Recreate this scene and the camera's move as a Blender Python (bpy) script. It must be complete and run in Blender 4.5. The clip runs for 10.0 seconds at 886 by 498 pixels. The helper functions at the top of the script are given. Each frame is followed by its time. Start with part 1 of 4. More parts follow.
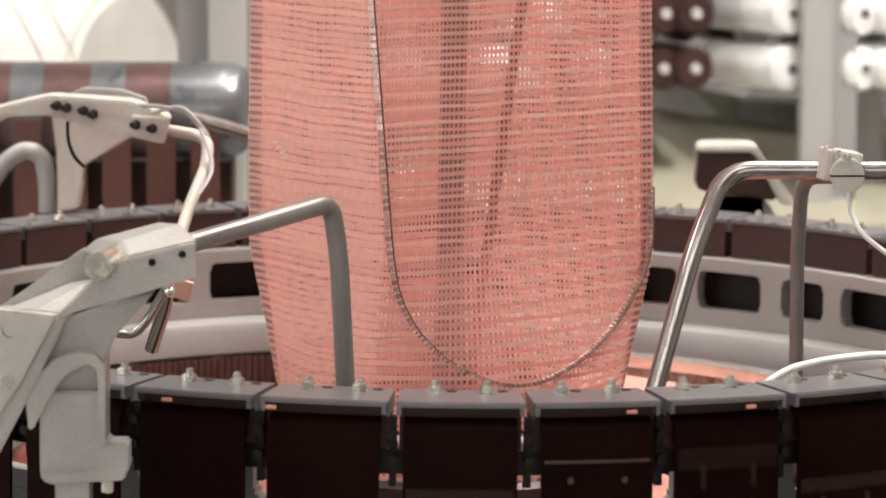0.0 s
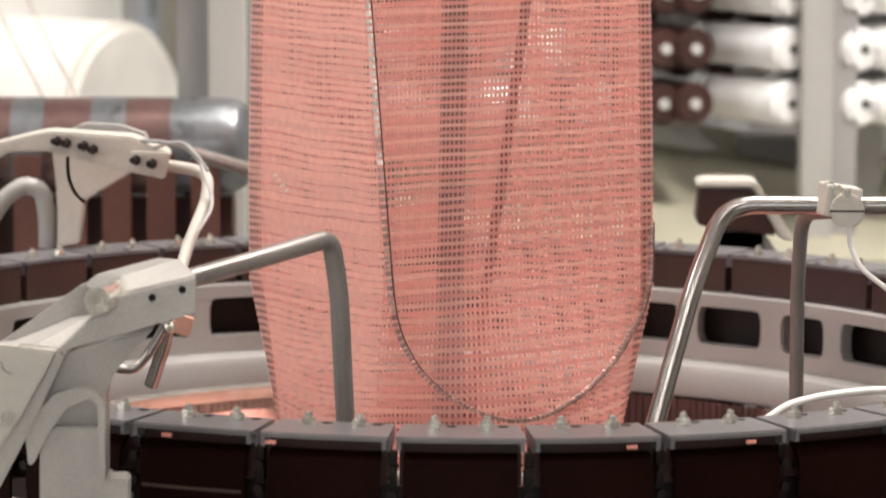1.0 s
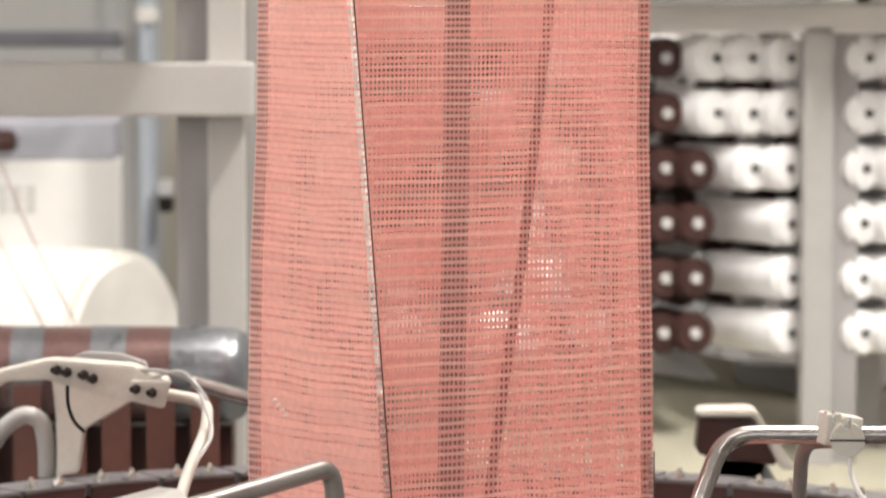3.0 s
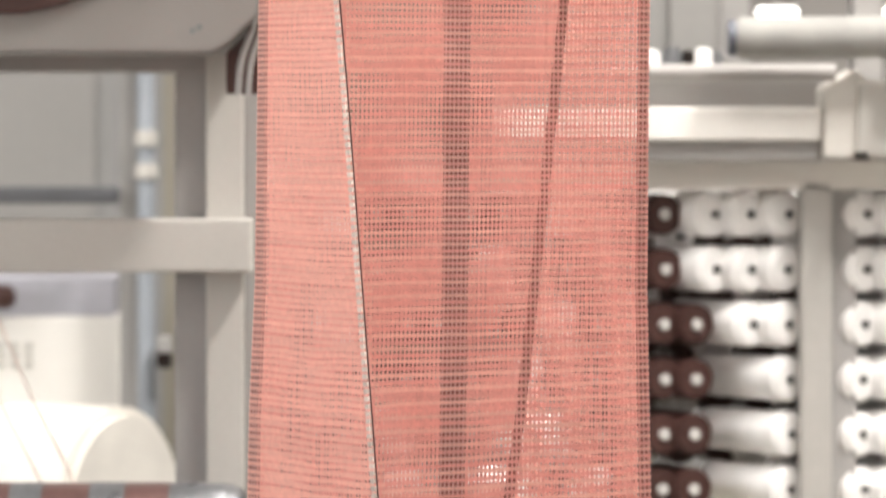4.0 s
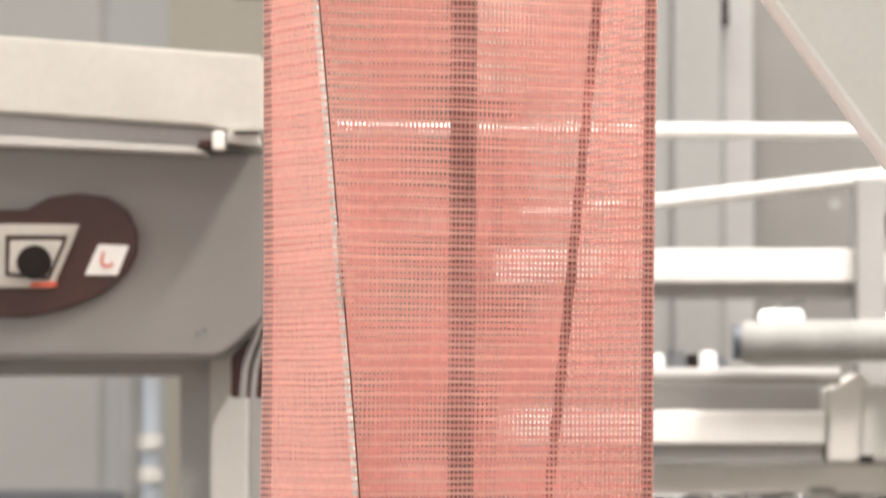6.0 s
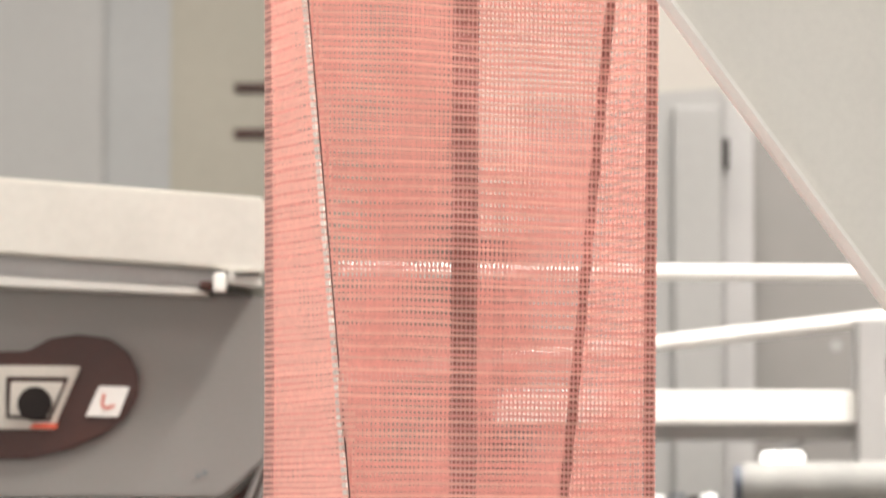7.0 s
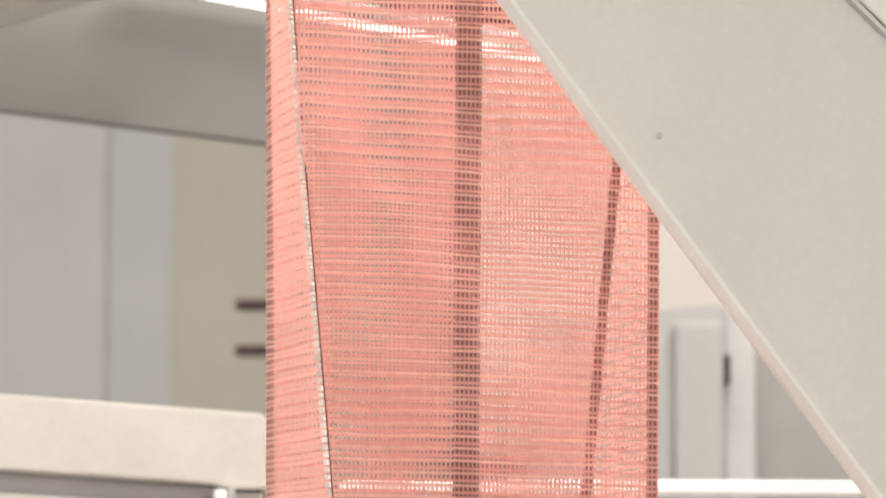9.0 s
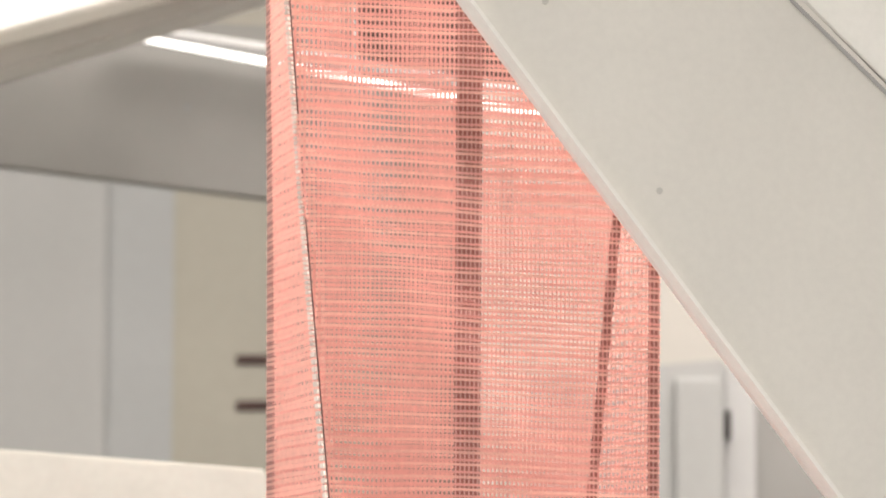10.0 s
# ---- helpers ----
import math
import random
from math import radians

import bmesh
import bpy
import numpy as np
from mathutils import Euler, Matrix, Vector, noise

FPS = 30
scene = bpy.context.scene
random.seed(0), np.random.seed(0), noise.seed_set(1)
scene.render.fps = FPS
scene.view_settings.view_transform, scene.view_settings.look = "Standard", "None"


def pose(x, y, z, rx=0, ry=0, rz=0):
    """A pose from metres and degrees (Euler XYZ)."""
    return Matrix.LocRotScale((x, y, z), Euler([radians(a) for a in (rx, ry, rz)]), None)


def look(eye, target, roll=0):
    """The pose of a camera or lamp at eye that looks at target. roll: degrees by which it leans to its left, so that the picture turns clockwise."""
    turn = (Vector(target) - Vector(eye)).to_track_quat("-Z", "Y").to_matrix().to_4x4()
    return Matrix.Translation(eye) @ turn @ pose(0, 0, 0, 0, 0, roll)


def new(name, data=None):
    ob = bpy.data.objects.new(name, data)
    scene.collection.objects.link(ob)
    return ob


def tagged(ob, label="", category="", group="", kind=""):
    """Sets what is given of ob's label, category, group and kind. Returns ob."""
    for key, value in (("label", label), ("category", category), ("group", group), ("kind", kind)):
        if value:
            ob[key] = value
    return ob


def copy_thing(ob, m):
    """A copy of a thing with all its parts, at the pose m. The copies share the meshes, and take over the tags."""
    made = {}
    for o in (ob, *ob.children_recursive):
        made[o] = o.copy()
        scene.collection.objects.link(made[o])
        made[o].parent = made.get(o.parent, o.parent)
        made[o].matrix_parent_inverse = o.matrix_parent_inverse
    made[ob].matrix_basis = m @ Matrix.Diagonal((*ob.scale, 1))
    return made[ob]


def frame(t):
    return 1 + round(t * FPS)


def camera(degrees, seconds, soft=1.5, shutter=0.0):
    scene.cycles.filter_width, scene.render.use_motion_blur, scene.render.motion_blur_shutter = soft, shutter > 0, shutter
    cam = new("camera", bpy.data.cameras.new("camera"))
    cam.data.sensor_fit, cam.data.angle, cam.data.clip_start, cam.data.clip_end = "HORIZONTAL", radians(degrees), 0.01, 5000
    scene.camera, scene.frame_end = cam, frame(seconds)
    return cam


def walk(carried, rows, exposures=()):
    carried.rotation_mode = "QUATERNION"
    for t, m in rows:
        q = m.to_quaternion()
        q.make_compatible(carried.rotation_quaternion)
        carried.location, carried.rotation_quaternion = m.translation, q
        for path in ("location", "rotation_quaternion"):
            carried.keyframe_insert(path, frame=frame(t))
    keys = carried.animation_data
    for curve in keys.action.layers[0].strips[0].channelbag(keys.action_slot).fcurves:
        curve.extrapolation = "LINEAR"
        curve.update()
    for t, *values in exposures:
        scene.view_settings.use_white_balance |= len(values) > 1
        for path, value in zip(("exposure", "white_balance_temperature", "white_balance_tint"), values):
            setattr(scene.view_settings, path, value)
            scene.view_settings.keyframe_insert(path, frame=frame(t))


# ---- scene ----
import functools

cam = camera(13.0, 10.0, soft=1.7, shutter=0.5)
cam.data.dof.use_dof, cam.data.dof.focus_distance, cam.data.dof.aperture_fstop = True, 4.8, 6.4
# a tripod camera that tilts up past the loom
TILT = [(0.0, 81.880, 0.000), (0.5, 81.992, 0.000), (1.0, 82.400, 0.000), (1.5, 83.331, 0.008), (2.0, 84.162, 0.017),
        (3.5, 86.823, -0.017), (4.0, 88.074, -0.025), (4.5, 89.192, -0.017), (5.0, 90.227, 0.008), (5.5, 91.429, 0.025),
        (6.0, 92.543, 0.042), (7.5, 95.544, 0.058), (8.0, 96.359, 0.062), (8.5, 97.178, 0.067), (9.0, 97.818, 0.075),
        (9.5, 98.250, 0.079), (10.0, 98.633, 0.083)]
walk(cam, [(t, pose(0, 0, 1.83, p, 0, w)) for t, p, w in TILT], exposures=[(0.0, -0.15), (1.0, -0.12), (2.0, -0.05), (3.5, 0.0), (10.0, 0.0)])

# ---- world and lamps ----
world = bpy.data.worlds.new("world")
scene.world = world
world.use_nodes = True
sky = world.node_tree.nodes.new("ShaderNodeTexSky")
sky.sky_type, sky.sun_disc, sky.sun_elevation, sky.sun_rotation = "NISHITA", False, radians(40), radians(200)
back = world.node_tree.nodes["Background"]
back.inputs[1].default_value = 0.1
world.node_tree.links.new(sky.outputs[0], back.inputs[0])


def area(name, m, w, h, watts, colour):
    d = bpy.data.lights.new(name, "AREA")
    d.shape, d.size, d.size_y, d.energy, d.color = "RECTANGLE", w, h, watts, colour
    ob = new(name, d)
    ob.matrix_world = m
    return ob


WARM = (1.0, 0.95, 0.90)
# daylight through the window band of the left wall, and the tubes under the roof
area("window_daylight", look((-7.6, 3.0, 3.0), (0, 5.2, 1.6)), 7.0, 2.6, 265, (1.0, 0.97, 0.94))
# a second window band behind the camera
area("window_daylight", look((0.0, -3.9, 3.0), (0.0, 5.0, 2.0)), 6.0, 1.6, 110, (1.0, 0.97, 0.94))
TUBES = [(x, y) for x in (-3.6, 0.2, 2.4) for y in (1.0, 5.2, 7.6)]
# right middle tube far stronger than the rest: added light for the bobbins
for x, y in TUBES:
    area("tube_light", look((x, y, 6.65), (x, y, 0)), 0.5, 2.2, (60 if y < 2 else 600 if (x > 2 and y < 6) else 120), WARM)

# ---- materials ----


def mat(name, base, rough=0.5, metal=0.0, scale=8.0, vary=0.12, bump=0.15, fine=90.0, island=0.0, obrand=0.0, through_light=0.0, coat=0.0, shine=0.5):
    m = bpy.data.materials.new(name)
    m.use_nodes = True
    nt = m.node_tree
    n, l = nt.nodes, nt.links
    b = n["Principled BSDF"]
    tc = n.new("ShaderNodeTexCoord")
    n1, n2 = n.new("ShaderNodeTexNoise"), n.new("ShaderNodeTexNoise")
    n1.inputs["Scale"].default_value, n1.inputs["Detail"].default_value = scale, 4
    n2.inputs["Scale"].default_value, n2.inputs["Detail"].default_value = fine, 3
    l.new(tc.outputs["Object"], n1.inputs["Vector"])
    l.new(tc.outputs["Object"], n2.inputs["Vector"])
    ramp = n.new("ShaderNodeMapRange")
    ramp.inputs["From Min"].default_value, ramp.inputs["From Max"].default_value = 0.3, 0.7
    ramp.inputs["To Min"].default_value, ramp.inputs["To Max"].default_value = 1 - vary, 1 + vary
    l.new(n1.outputs[0], ramp.inputs[0])
    ramp2 = n.new("ShaderNodeMapRange")
    ramp2.inputs["From Min"].default_value, ramp2.inputs["From Max"].default_value = 0.3, 0.7
    ramp2.inputs["To Min"].default_value, ramp2.inputs["To Max"].default_value = 1 - vary * 0.4, 1 + vary * 0.4
    l.new(n2.outputs[0], ramp2.inputs[0])
    mul = n.new("ShaderNodeMath")
    mul.operation = "MULTIPLY"
    l.new(ramp.outputs[0], mul.inputs[0])
    l.new(ramp2.outputs[0], mul.inputs[1])
    value = mul.outputs[0]
    for amount, kind, out in ((island, "ShaderNodeNewGeometry", "Random Per Island"), (obrand, "ShaderNodeObjectInfo", "Random")):
        if amount:
            g, r, k = n.new(kind), n.new("ShaderNodeMapRange"), n.new("ShaderNodeMath")
            r.inputs["To Min"].default_value, r.inputs["To Max"].default_value = 1 - amount, 1 + amount
            k.operation = "MULTIPLY"
            l.new(g.outputs[out], r.inputs[0])
            l.new(value, k.inputs[0])
            l.new(r.outputs[0], k.inputs[1])
            value = k.outputs[0]
    col = n.new("ShaderNodeVectorMath")
    col.operation = "SCALE"
    col.inputs[0].default_value = base
    l.new(value, col.inputs["Scale"])
    l.new(col.outputs[0], b.inputs["Base Color"])
    rr = n.new("ShaderNodeMapRange")
    rr.inputs["To Min"].default_value, rr.inputs["To Max"].default_value = max(0.03, rough - 0.12), min(1.0, rough + 0.12)
    l.new(n1.outputs[0], rr.inputs[0])
    l.new(rr.outputs[0], b.inputs["Roughness"])
    b.inputs["Metallic"].default_value = metal
    b.inputs["Coat Weight"].default_value, b.inputs["Specular IOR Level"].default_value = coat, shine
    if bump:
        bp = n.new("ShaderNodeBump")
        bp.inputs["Strength"].default_value, bp.inputs["Distance"].default_value = bump, 0.002
        l.new(n2.outputs[0], bp.inputs["Height"])
        l.new(bp.outputs[0], b.inputs["Normal"])
    if through_light:
        tr, mix = n.new("ShaderNodeBsdfTranslucent"), n.new("ShaderNodeMixShader")
        l.new(col.outputs[0], tr.inputs[0])
        mix.inputs[0].default_value = through_light
        l.new(b.outputs[0], mix.inputs[1])
        l.new(tr.outputs[0], mix.inputs[2])
        l.new(mix.outputs[0], n["Material Output"].inputs[0])
    return m


def glow(name, colour, strength):
    m = bpy.data.materials.new(name)
    m.use_nodes = True
    b = m.node_tree.nodes["Principled BSDF"]
    b.inputs["Base Color"].default_value = (0.8, 0.8, 0.8, 1)
    b.inputs["Emission Color"].default_value = (*colour, 1)
    b.inputs["Emission Strength"].default_value = strength
    return m


PINK = mat("coral_tape", (0.86, 0.465, 0.41), 0.42, 0, 110, 0.07, 0.3, 420, island=0.06, through_light=0.52)
# paler copy of the coral tape, for the lit flank and alternate rows
PINK_PALE = mat("pale_coral_tape", (0.92, 0.60, 0.515), 0.38, 0, 110, 0.07, 0.3, 420, island=0.05, through_light=0.5)
PINK_DARK = mat("taupe_tape", (0.66, 0.385, 0.345), 0.45, 0, 20, 0.12, 0.3, 300, island=0.1, through_light=0.25)
RIBBON = mat("dark_brown_ribbon", (0.36, 0.125, 0.105), 0.6, 0, 20, 0.12, 0.2, 200)
PINK_LOOSE = mat("coral_yarn", (0.82, 0.36, 0.29), 0.4, 0, 30, 0.15, 0.4, 200, through_light=0.2)
CORD_PALE = mat("pale_cord", (0.74, 0.64, 0.58), 0.5, 0, 40, 0.15, 0.3, 200, island=0.14)
DARK_STEEL = mat("oiled_dark_steel", (0.035, 0.025, 0.023), 0.4, 0.5, 30, 0.2, 0.2, 200)
THREAD = mat("white_thread", (0.9, 0.84, 0.78), 0.5, 0, 40, 0.1, 0.1, 200)
# darker copy of the pale cord, with the ring's shade in it
CORD_SHADED = mat("taupe_cord", (0.42, 0.27, 0.235), 0.5, 0, 40, 0.2, 0.3, 200, island=0.3)
CORD_DARK = mat("dark_cord", (0.10, 0.05, 0.045), 0.5, 0, 40, 0.2, 0.3, 200)
PLATE = mat("anodised_steel", (0.165, 0.156, 0.160), 0.36, 0.35, 9, 0.14, 0.12, 120, obrand=0.06)
BELT = mat("black_rubber_belt", (0.010, 0.0030, 0.0020), 0.45, 0, 10, 0.3, 0.2, 160, obrand=0.15, shine=0.025)
DARKBOX = mat("dark_cover", (0.042, 0.020, 0.017), 0.5, 0.0, 8, 0.2, 0.15, 130, obrand=0.12, shine=0.25)
ZINC = mat("zinc_nut", (0.72, 0.69, 0.62), 0.25, 0.85, 60, 0.15, 0.2, 300)
CAST = mat("cast_aluminium", (0.44, 0.415, 0.385), 0.42, 0.3, 9, 0.14, 0.25, 240)
CREAM_METAL = mat("cream_painted_casting", (0.52, 0.485, 0.43), 0.45, 0.1, 10, 0.1, 0.3, 150)
ROD = mat("brushed_steel_rod", (0.33, 0.305, 0.29), 0.2, 0.9, 12, 0.12, 0.1, 200)
RODDULL = mat("dull_steel_rod", (0.26, 0.235, 0.22), 0.4, 0.6, 12, 0.15, 0.1, 200)
GREYPAINT = mat("grey_frame_paint", (0.33, 0.315, 0.30), 0.42, 0.05, 6, 0.07, 0.1, 120)
BLACK = mat("black_plastic", (0.012, 0.008, 0.007), 0.45, 0, 10, 0.2, 0.1, 120, shine=0.2)
REED = mat("brown_reed", (0.075, 0.03, 0.025), 0.5, 0.1, 20, 0.25, 0.1, 120, obrand=0.3)
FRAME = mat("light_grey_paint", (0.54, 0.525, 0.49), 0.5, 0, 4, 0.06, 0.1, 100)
# mid grey parts, and the shaded sides of the light uprights
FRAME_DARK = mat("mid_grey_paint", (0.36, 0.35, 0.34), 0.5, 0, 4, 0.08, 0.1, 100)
DUCTGREY = mat("galvanised_duct_sheet", (0.20, 0.19, 0.178), 0.5, 0.1, 3, 0.08, 0.15, 140)
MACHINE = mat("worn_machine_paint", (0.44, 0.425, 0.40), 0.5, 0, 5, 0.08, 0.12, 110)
PAPER = mat("grey_paper", (0.30, 0.295, 0.28), 0.75, 0, 12, 0.12, 0.3, 90)
BOXGREY = mat("grey_cabinet_paint", (0.235, 0.222, 0.21), 0.5, 0, 3, 0.06, 0.15, 140)
CREAM = mat("cream_panel_paint", (0.70, 0.675, 0.63), 0.5, 0, 3, 0.05, 0.08, 90)
WHITE = mat("white_paint", (0.82, 0.8, 0.76), 0.45, 0, 4, 0.05, 0.08, 90)
BROWN = mat("brown_plastic", (0.052, 0.017, 0.012), 0.45, 0, 10, 0.15, 0.1, 100)
RED = mat("red_ink", (0.65, 0.10, 0.05), 0.5, 0, 10, 0.1, 0, 100)
WALLM = mat("wall_sheet", (0.27, 0.263, 0.253), 0.6, 0, 1.2, 0.07, 0.1, 40)
WALLY = mat("cream_wall_sheet", (0.25, 0.23, 0.19), 0.6, 0, 1.2, 0.07, 0.1, 40)
FLOORM = mat("concrete_floor", (0.30, 0.29, 0.27), 0.55, 0, 1.5, 0.15, 0.2, 60)
ROOFM = mat("roof_sheet", (0.66, 0.64, 0.60), 0.6, 0, 1.0, 0.05, 0.1, 40)
YARN_W = mat("white_yarn", (0.92, 0.91, 0.90), 0.6, 0, 30, 0.05, 0.3, 160, obrand=0.04)
YARN_B = mat("brown_yarn", (0.055, 0.022, 0.018), 0.45, 0, 30, 0.2, 0.3, 160, obrand=0.2)
CARD = mat("cardboard_core", (0.30, 0.29, 0.28), 0.7, 0, 30, 0.1, 0.1, 160)
CORE_PALE = mat("pale_core", (0.55, 0.54, 0.52), 0.6, 0, 30, 0.1, 0.1, 160)
DARKCORE = mat("dark_core", (0.05, 0.05, 0.05), 0.6, 0, 30, 0.1, 0.1, 160)
FABRIC_W = mat("white_fabric", (0.80, 0.77, 0.71), 0.7, 0, 7, 0.10, 0.3, 120)
ROLLB = mat("grey_blue_film", (0.17, 0.175, 0.185), 0.30, 0.45, 14, 0.25, 0.1, 80, coat=0.3)
ROLLR = mat("brown_red_film", (0.15, 0.085, 0.078), 0.30, 0.4, 14, 0.25, 0.1, 80, coat=0.3)
CREAMCLOTH = mat("cream_woven_cloth", (0.62, 0.59, 0.47), 0.7, 0, 3, 0.08, 0.2, 120)
CABLE = mat("white_cable", (0.8, 0.78, 0.74), 0.4, 0, 20, 0.05, 0.05, 100)
TUBEGLOW = glow("lit_tube", (1.0, 0.97, 0.92), 2.5)

# ---- mesh helpers ----


def part(name, bm, material, parent=None, label="", smooth=False):
    me = bpy.data.meshes.new(name)
    bm.normal_update()
    bm.to_mesh(me)
    bm.free()
    me.materials.append(material)
    if smooth:
        me.polygons.foreach_set("use_smooth", [True] * len(me.polygons))
        me.set_sharp_from_angle(angle=radians(38))
    ob = new(name, me)
    if parent:
        ob.parent = parent
    if label:
        ob["label"] = label
    return ob


def again(ob, m, parent):
    """The same mesh once more, as a part of its own."""
    c = new(ob.name.split(".")[0], ob.data)
    c.parent, c.matrix_basis = parent, m
    return c


def thing(name, m, label, category, group="", kind=""):
    e = new(name)
    e.matrix_basis = m
    e.empty_display_size = 0.05
    return tagged(e, label, category, group, kind)


def box(bm, x0, x1, y0, y1, z0, z1, bevel=0.0, m=None):
    b = bmesh.new() if bevel or m else bm
    r = bmesh.ops.create_cube(b, size=1.0, matrix=Matrix.LocRotScale(((x0 + x1) / 2, (y0 + y1) / 2, (z0 + z1) / 2), None, (x1 - x0, y1 - y0, z1 - z0)))
    if b is not bm:
        if bevel:
            bmesh.ops.bevel(b, geom=b.edges[:], offset=bevel, segments=2, affect="EDGES", profile=0.6)
        if m:
            bmesh.ops.transform(b, matrix=m, verts=b.verts[:])
        merge(bm, b)
    return bm


def merge(bm, b):
    me = bpy.data.meshes.new("tmp")
    b.to_mesh(me)
    b.free()
    bm.from_mesh(me)
    bpy.data.meshes.remove(me)


def cyl(bm, p0, p1, r0, r1=None, n=24, bevel=0.0):
    p0, p1 = Vector(p0), Vector(p1)
    d = p1 - p0
    m = Matrix.Translation((p0 + p1) / 2) @ d.to_track_quat("Z", "Y").to_matrix().to_4x4()
    b = bmesh.new()
    bmesh.ops.create_cone(b, cap_ends=True, segments=n, radius1=r0, radius2=r0 if r1 is None else r1, depth=d.length, matrix=m)
    if bevel:
        caps = [e for e in b.edges if any(len(f.verts) > 4 for f in e.link_faces)]
        bmesh.ops.bevel(b, geom=caps, offset=bevel, segments=2, affect="EDGES")
    merge(bm, b)
    return bm


def ring_path(pts, bend, steps=6):
    """The polyline with its corners rounded."""
    pts = [Vector(p) for p in pts]
    out = [pts[0]]
    for a, b, c in zip(pts, pts[1:], pts[2:]):
        u, v = (a - b), (c - b)
        k = min(bend, u.length * 0.45, v.length * 0.45)
        p, q = b + u.normalized() * k, b + v.normalized() * k
        out += [(1 - s) ** 2 * p + 2 * s * (1 - s) * b + s * s * q for s in (i / steps for i in range(steps + 1))]
    return out + [pts[-1]]


def pipe(bm, pts, r, n=14, bend=0.0, cap=True):
    pts = ring_path(pts, bend) if bend else [Vector(p) for p in pts]
    rows, up = [], None
    for i, p in enumerate(pts):
        d = (pts[min(i + 1, len(pts) - 1)] - pts[max(i - 1, 0)]).normalized()
        if up is None:
            up = d.orthogonal().normalized()
        side = d.cross(up).normalized()
        up = side.cross(d).normalized()
        rows.append([bm.verts.new(p + r * (math.cos(2 * math.pi * k / n) * up + math.sin(2 * math.pi * k / n) * side)) for k in range(n)])
    for a, b in zip(rows, rows[1:]):
        for k in range(n):
            bm.faces.new((a[k], a[(k + 1) % n], b[(k + 1) % n], b[k]))
    if cap:
        bm.faces.new(rows[0][::-1])
        bm.faces.new(rows[-1])
    bmesh.ops.recalc_face_normals(bm, faces=bm.faces[:])
    return bm


def slab(bm, outline, y0, y1, bevel=0.0, m=None):
    """A plate with an outline in x and z, from y0 to y1."""
    b = bmesh.new()
    f = b.faces.new([b.verts.new((x, y0, z)) for x, z in outline])
    r = bmesh.ops.extrude_face_region(b, geom=[f])
    bmesh.ops.translate(b, vec=(0, y1 - y0, 0), verts=[v for v in r["geom"] if isinstance(v, bmesh.types.BMVert)])
    bmesh.ops.recalc_face_normals(b, faces=b.faces[:])
    if bevel:
        bmesh.ops.bevel(b, geom=[e for e in b.edges], offset=bevel, segments=2, affect="EDGES")
    if m:
        bmesh.ops.transform(b, matrix=m, verts=b.verts[:])
    merge(bm, b)
    return bm


def arc_block(bm, r0, r1, z0, z1, a0, a1, n=4):
    """A block of a ring between two angles (degrees, 0 towards -y, growing to +x)."""
    rows = []
    for i in range(n + 1):
        a = radians(a0 + (a1 - a0) * i / n)
        s, c = math.sin(a), -math.cos(a)
        rows.append([bm.verts.new((r * s, r * c, z)) for r, z in ((r0, z0), (r1, z0), (r1, z1), (r0, z1))])
    for p, q in zip(rows, rows[1:]):
        for k in range(4):
            bm.faces.new((p[k], p[(k + 1) % 4], q[(k + 1) % 4], q[k]))
    if abs(a1 - a0) < 359.9:
        bm.faces.new(rows[0])
        bm.faces.new(rows[-1][::-1])
    bmesh.ops.recalc_face_normals(bm, faces=bm.faces[:])
    return bm


def lathe(bm, profile, n=96):
    """A ring turned from a closed profile of (r, z)."""
    rows = [[bm.verts.new((r * math.sin(2 * math.pi * i / n), -r * math.cos(2 * math.pi * i / n), z)) for r, z in profile] for i in range(n)]
    k = len(profile)
    for i in range(n):
        p, q = rows[i], rows[(i + 1) % n]
        for j in range(k):
            bm.faces.new((p[j], p[(j + 1) % k], q[(j + 1) % k], q[j]))
    bmesh.ops.recalc_face_normals(bm, faces=bm.faces[:])
    return bm


B = bmesh.new

# ---- the hall ----
tagged(part("floor", box(B(), -8, 8, -4, 12.2, -0.2, 0), FLOORM), "grey concrete factory floor", "floor", kind="structure")
tagged(part("ceiling", box(B(), -8, 8, -4, 12.2, 7.0, 7.2), ROOFM), "pale sheet roof of the hall", "ceiling", kind="structure")
wall = tagged(part("wall_north", box(B(), -8, 8, 12.0, 12.2, 0, 7.0), WALLM), "pale grey ribbed sheet wall", "wall", kind="structure")
bm = B()
box(bm, -8, 8, -4.2, -4, 0, 2.2)
box(bm, -8, 8, -4.2, -4, 3.8, 7.0)
box(bm, -8, -3, -4.2, -4, 2.2, 3.8)
box(bm, 3, 8, -4.2, -4, 2.2, 3.8)
tagged(part("wall_south", bm, WALLM), "pale sheet wall with a window band", "wall", kind="structure")
tagged(part("wall_east", box(B(), 8, 8.2, -4, 12.2, 0, 7.0), WALLM), "pale grey sheet wall", "wall", kind="structure")
bm = B()
box(bm, -8.2, -8, -4, 12.2, 0, 1.6)
box(bm, -8.2, -8, -4, 12.2, 4.4, 7.0)
box(bm, -8.2, -8, -4, -0.6, 1.6, 4.4)
box(bm, -8.2, -8, 6.6, 12.2, 1.6, 4.4)
tagged(part("wall_west", bm, WALLM), "pale sheet wall with a wide window opening", "wall", kind="structure")
for x, y in TUBES:
    lamp = thing("ceiling_lamp", pose(x, y, 6.7), "white fluorescent batten lamp under the roof", "lamp", "roof lamps")
    part("housing", box(B(), -0.15, 0.15, -1.1, 1.1, 0.03, 0.3, 0.02), WHITE, lamp)
